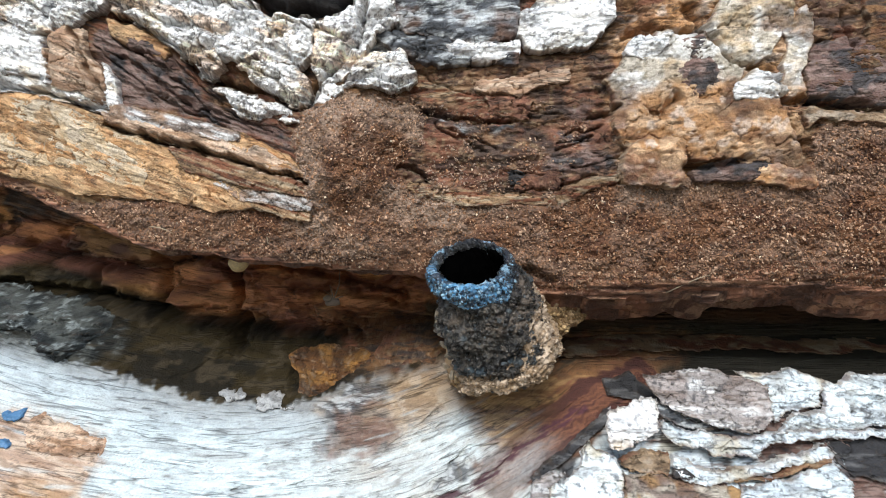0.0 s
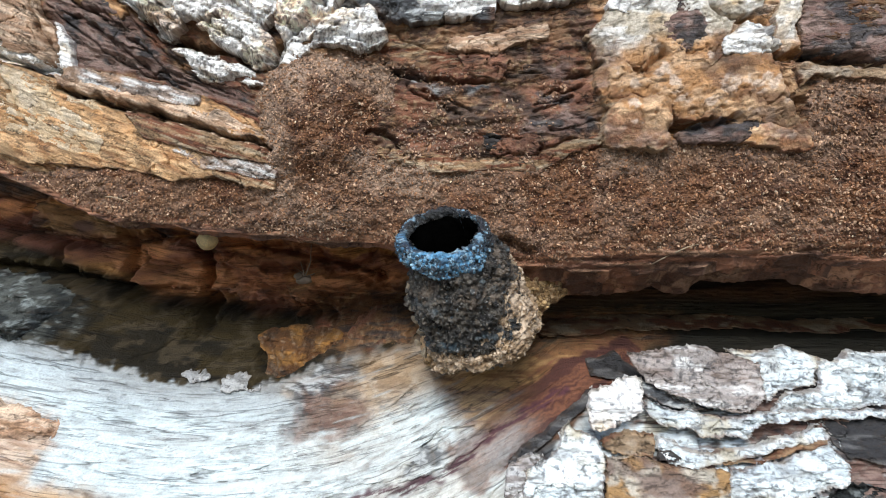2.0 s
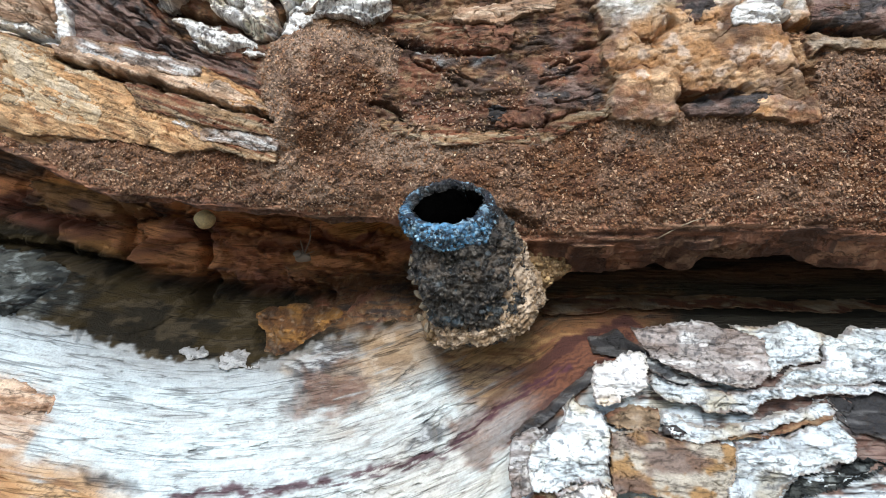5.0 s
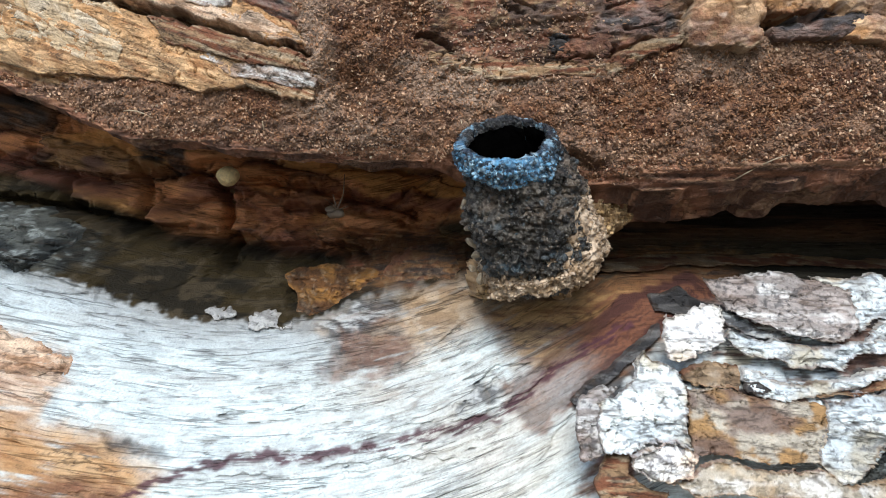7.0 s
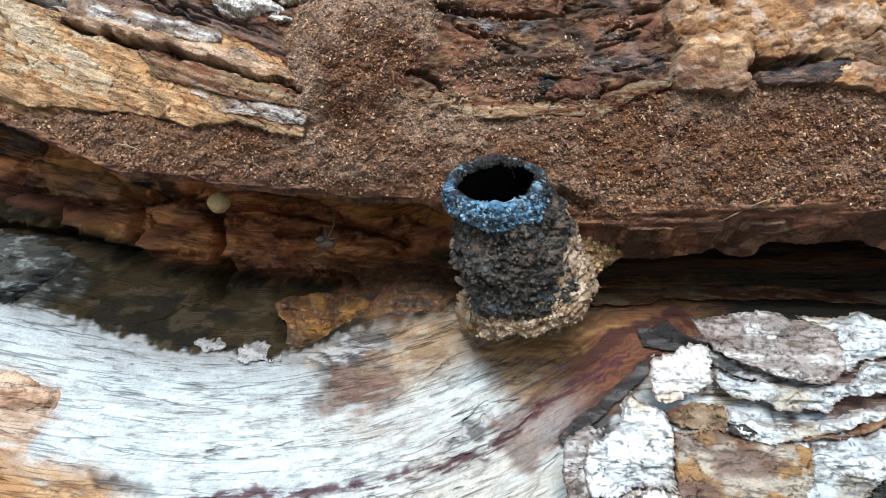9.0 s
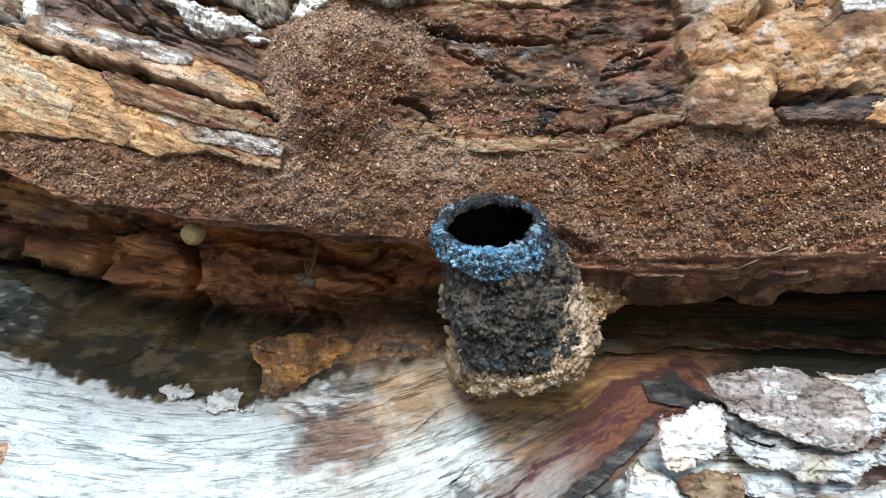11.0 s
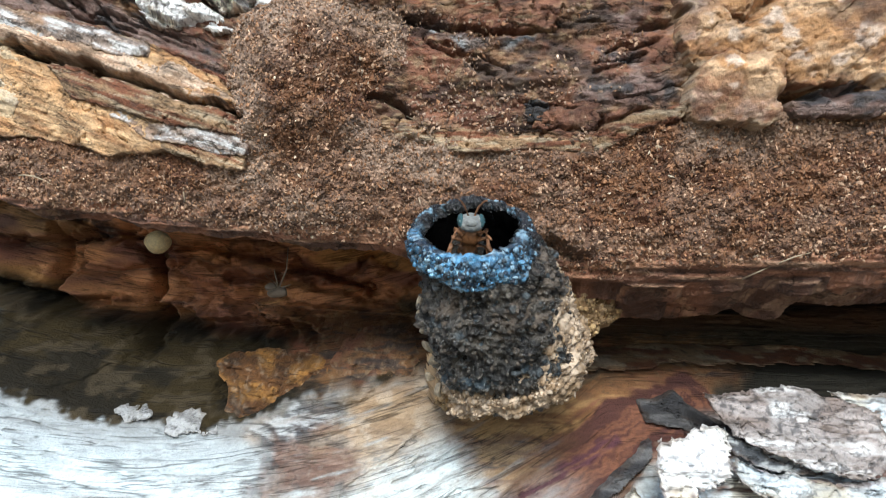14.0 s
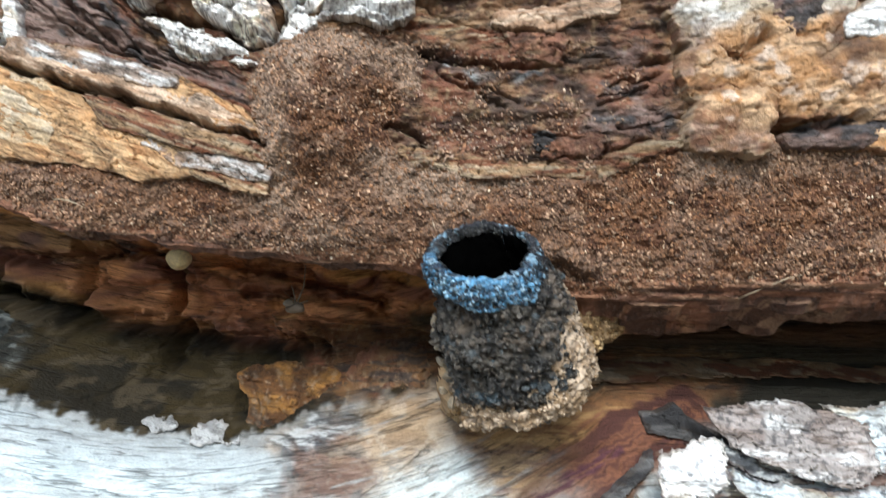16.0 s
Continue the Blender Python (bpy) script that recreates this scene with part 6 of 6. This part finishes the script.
# pale crumbs down one side of the tube
for cx, cy, cz, r in ((-0.65, 84.00, -7.70, 0.42), (-0.35, 84.00, -8.76, 0.34), (0.00, 84.50, -10.11, 0.45), (0.36, 85.00, -11.36, 0.5), (0.12, 85.50, -12.50, 0.4), (0.77, 85.00, -13.26, 0.45), (-0.82, 84.00, -6.76, 0.3)):
    bm = bmesh.new()
    egg(bm, (cx + 0.2, cy + 0.3, cz), (r * 0.85, r * 0.8, r), lump=0.45, seg=14, rings=9)
    part("resin_crumb", bm, CRUMB, nest, "pale resin crumb")

bm = bmesh.new()
bx, by, bz = -28.62, 113.00, -1.98
by = min(by, float(lower_form(np.array([bx]), np.array([bz]))[0]) - 0.6)
egg(bm, (bx, by, bz), (1.4, 1.2, 1.2), lump=0.16, seg=28, rings=18)
ball = tagged(part("wax_ball", bm, WAX), "small pale yellow wax ball stuck in the hollow", "wax ball")

husk = tagged(new("insect_husk"), "tiny dead insect hanging in the hollow", "insect husk")
bm = bmesh.new()
hx, hy, hz = -14.12, 104.00, -6.84
egg(bm, (hx, hy, hz), (1.0, 0.7, 0.55), lump=0.3)
egg(bm, (hx - 0.7, hy, hz + 0.5), (0.5, 0.4, 0.4), lump=0.2)
part("body", bm, HAIR, husk)
for dx, dz, up in ((0.9, 4.4, 0.5), (-1.2, 1.6, 0.2), (-0.4, 2.2, 0.0), (1.3, 0.8, -0.2)):
    bm = bmesh.new()
    rod(bm, [(hx, hy, hz + 0.3), (hx + dx * 0.3 + up, hy - 0.2, hz + dz * 0.5), (hx + dx, hy - 0.5, hz + dz)], [0.1, 0.08, 0.05], 6)
    part("leg", bm, HAIR, husk)

for k, outline in enumerate(([(-48.4, -18.1), (-47.8, -18.0), (-47.0, -18.4), (-47.0, -18.6), (-47.9, -18.5)], [(-48.5, -20.8), (-47.4, -20.9), (-47.1, -21.1), (-48.3, -21.2)])):
    flake = plate("l", outline, "grey", 0.5, 0.0, 0.1, None)
    flake.name = "blue_flake"
    flake.data.materials[0] = BLUE
    tagged(flake, "small bright blue flake lying on the wood", "flake", "blue flakes")

# loose plant fibres caught in the debris
for a, b in ([(-33.5, 2.5), (-30.4, 1.7)], [(-19.5, 0.6), (-19.6, 1.3)], [(22.8, -4.5), (26.4, -2.6)], [(-3.7, 8.4), (-1.4, 7.0)]):
    bm = bmesh.new()
    pts = []
    for q in range(5):
        w = q / 4
        fx, fz = a[0] + (b[0] - a[0]) * w, a[1] + (b[1] - a[1]) * w + 0.3 * math.sin(3 * w)
        pts.append((fx, float(upper_form(np.array([fx]), np.array([fz]))[0]) - 0.2, fz))
    rod(bm, pts, [0.05, 0.06, 0.06, 0.05, 0.03], 6)
    tagged(part("plant_fibre", bm, STRAW), "thin pale plant fibre caught in the debris", "fibre", "loose fibres")

# ---- bees ----


def chitin(name, colour, rough=0.5, fine=0.5, spec=0.4):
    return material(name, rough, 0.15, fine, 0.5, tint=colour, spec=spec)


AMBER = chitin("amber_body", (0.22, 0.095, 0.035))
FACE = chitin("pale_face", (0.17, 0.18, 0.175))
EYE = chitin("teal_eye", (0.03, 0.075, 0.085), 0.15)
DARKLEG = chitin("brown_leg", (0.20, 0.09, 0.04))
BAND = chitin("brown_band", (0.10, 0.045, 0.02))
WING = bpy.data.materials.new("bee_wing")
WING.use_nodes = True
wb = WING.node_tree.nodes["Principled BSDF"]
wb.inputs["Base Color"].default_value, wb.inputs["Roughness"].default_value = (0.4, 0.38, 0.35, 1), 0.25
wb.inputs["Alpha"].default_value = 0.3


def build_bee():
    """A small stingless bee, 5 mm long, head along +y, back up."""
    bee = tagged(new("bee"), "small amber stingless bee with a pale head", "bee", "bees at the nest")
    bm = bmesh.new()
    egg(bm, (0, 0, 0), (0.82, 0.95, 0.80))
    egg(bm, (0, -0.75, 0.18), (0.5, 0.4, 0.4))
    thorax = part("thorax", bm, AMBER, bee)
    bm = bmesh.new()
    egg(bm, (0, -1.95, -0.18), (0.72, 1.25, 0.66))
    abdomen = part("abdomen", bm, AMBER, bee)
    for y, r in ((-1.3, 0.65), (-1.8, 0.735), (-2.3, 0.715), (-2.75, 0.58)):
        bm = bmesh.new()
        egg(bm, (0, y, -0.18), (r, 0.22, r * 0.93), seg=20, rings=8)
        part("stripe", bm, BAND, abdomen, "dark brown band")
    bm = bmesh.new()
    egg(bm, (0, 1.25, -0.05), (0.88, 0.52, 0.72))
    egg(bm, (0, 1.55, -0.3), (0.45, 0.32, 0.36))
    head = part("head", bm, FACE, bee, "pale grey face")
    for s in (-1, 1):
        bm = bmesh.new()
        egg(bm, (s * 0.66, 1.32, 0.05), (0.27, 0.36, 0.55))
        part("eye", bm, EYE, head, "dark teal eye")
        bm = bmesh.new()
        rod(bm, [(s * 0.2, 1.7, 0.15), (s * 0.45, 2.1, 0.6), (s * 0.75, 2.7, 0.55), (s * 0.9, 3.1, 0.3)], [0.07, 0.065, 0.06, 0.05])
        part("antenna", bm, DARKLEG, head)
        for y, reach, back in ((0.55, 1.25, 0.8), (0.0, 1.5, 0.0), (-0.5, 1.6, -1.1)):
            bm = bmesh.new()
            rod(bm, [(s * 0.5, y, -0.55), (s * 0.5 * reach + s * 0.4, y + back * 0.35, -0.35), (s * reach * 0.85, y + back * 0.8, -1.15), (s * reach, y + back * 1.2, -1.6)], [0.15, 0.18, 0.15, 0.07])
            part("leg", bm, DARKLEG, bee)
        for length, wide, lift, spread in ((3.6, 0.62, 0.75, 0.55), (2.5, 0.45, 0.62, 0.4)):
            bm = bmesh.new()
            ring = []
            for q in range(18):
                a = math.tau * q / 18
                along, across = 0.5 - 0.5 * math.cos(a), math.sin(a) * wide * (0.55 + 0.45 * (0.5 - 0.5 * math.cos(a)))
                ring.append((s * (0.45 + spread * along + across * 0.9), 0.1 - length * along, lift + 0.1 * along - 0.15 * across))
            top, low = [bm.verts.new((x, y, z + 0.015)) for x, y, z in ring], [bm.verts.new((x, y, z - 0.015)) for x, y, z in ring]
            bm.faces.new(top)
            bm.faces.new(low[::-1])
            for q in range(18):
                bm.faces.new((top[q], low[q], low[(q + 1) % 18], top[(q + 1) % 18]))
            part("wing", bm, WING, bee, "clear smoky wing")
    return bee


first = build_bee()
BEES = [first] + [copy_thing(first, Matrix.Identity(4)) for _ in range(5)]


def bee_pose(x, y, z, rx=0, ry=0, rz=0):
    return pose(x * MM, y * MM, z * MM, rx, ry, rz)


def wait_pose(k):
    """Where a bee waits, in the passage inside the log."""
    return bee_pose(7.5 + 0.5 * k, 96 + 3.4 * k, -10, 10, 0, 165)


def motions():
    # seconds, place in millimetres, turn in degrees; before that the bee waits inside, after it it is gone
    flights = [
        ([(11.6, 5.28, 88.80, -1.99, 40, 0, 180), (11.8, 4.51, 84.80, -1.76, 40, 0, 180), (11.9, 3.65, 81.30, -2.09, 40, 0, 178), (12.0, 3.11, 78.80, -1.87, 32, 0, 180),
          (12.1, 3.05, 66.00, -3.49, 10, 20, 200), (12.2, 40, 30, -40, 0, 30, 220), (12.8, 500, -600, 100, 0, 0, 220)]),
        ([(12.0, 2.70, 87.80, -1.71, 40, 0, 180), (12.2, 2.04, 81.80, -1.37, 40, 0, 180), (12.3, 2.57, 80.80, -1.41, 40, 0, 175), (12.4, 2.14, 80.00, -1.62, 35, 0, 170), (12.5, 1.86, 78.40, -2.18, 5, -15, 105),
          (12.6, 1.51, 76.80, -2.12, 5, -10, 100), (12.7, -0.16, 64.00, 0.17, 10, 0, 80), (12.8, -60, 30, 60, 10, 0, 60), (13.4, -600, -400, 500, 0, 0, 60)]),
        ([(12.3, 3.84, 86.80, -1.89, 40, 0, 180), (12.6, 4.07, 80.80, -2.01, 30, 0, -140), (12.7, 3.98, 80.30, -1.62, 40, 0, -140), (12.8, 3.58, 80.80, -0.17, 75, 0, -160), (12.9, 3.85, 81.30, 0.22, 75, 0, -170),
          (13.0, 2.72, 81.30, 0.64, 45, -20, -120), (13.1, 2.80, 80.80, -0.42, 20, -15, -95), (13.2, 4.70, 80.80, -0.23, 12, -15, -80), (13.3, 4.69, 80.80, -0.33, 12, -15, -80), (13.4, 4.32, 80.80, -0.32, 12, -15, -80), (13.5, 4.71, 80.80, 0.07, 15, -10, -80),
          (13.6, 7.77, 69.00, -2.40, 0, 20, -110), (13.7, 60, 40, 0, 0, 20, -110), (14.3, 700, -500, 300, 0, 0, -110)]),
        ([(13.0, 3.62, 87.80, -2.28, 40, 0, 180), (13.2, 3.22, 81.80, -2.58, 40, 0, 150), (13.3, 2.63, 80.80, -2.50, 25, 0, 120), (13.4, 2.57, 80.30, -2.32, 12, 0, 105), (13.5, 2.21, 79.30, -2.25, 8, -10, 100),
          (13.6, 0.57, 77.80, -2.09, 10, -15, 95), (13.7, -50, 50, 20, 10, 0, 80), (14.3, -700, -300, 300, 0, 0, 80)]),
        ([(13.5, 4.60, 89.80, -2.56, 40, 0, 180), (13.7, 4.11, 83.80, -3.05, 40, 0, 180), (13.8, 3.37, 81.30, -2.56, 42, 0, 178), (13.9, 2.67, 79.80, -1.73, 45, 0, 180), (14.0, 2.55, 78.60, -1.93, 35, 0, 180),
          (14.1, -2.56, 52.00, -5.77, 10, -20, 150), (14.2, -60, 20, -40, 0, 0, 130), (14.8, -600, -600, 100, 0, 0, 130)]),
        ([(14.3, 4.09, 89.80, -2.33, 40, 0, 180), (14.6, 3.10, 84.80, -2.74, 40, 0, 178), (14.7, 2.60, 82.80, -3.43, 40, 0, 170), (14.8, 2.04, 81.80, -3.52, 40, 0, 165), (14.9, 1.97, 81.10, -2.52, 42, 0, 160), (15.0, 2.16, 80.40, -2.12, 40, 0, 155),
          (15.1, 1.52, 79.60, -2.24, 22, 0, 125), (15.2, 1.15, 77.80, -1.19, 15, 0, 100), (15.3, -0.04, 71.00, -0.93, 10, -10, 95), (15.4, -3.04, 50.00, -3.17, 10, -20, 90), (15.5, -60, 20, 40, 10, 0, 80), (16.0, -500, -300, 400, 0, 0, 80)]),
    ]
    for k, (bee, rows) in enumerate(zip(BEES, flights)):
        start = rows[0][0]
        keys = [(0.0, wait_pose(k)), (start - 0.6, wait_pose(k))] + [(t, bee_pose(*v)) for t, *v in rows]
        t, x, y, z, *turn = rows[-1]
        soil = -57 + 3 * (float(fbm(np.array([x * 0.03]), np.array([y * 0.03]), 700, 4)[0]) - 0.5)
        keys[-1] = (t, bee_pose(x, y, soil + 1.6, *turn))
        if t < 16.0:
            keys.append((16.0, bee_pose(x, y, soil + 1.6, *turn)))
        walk(bee, keys)


motions()
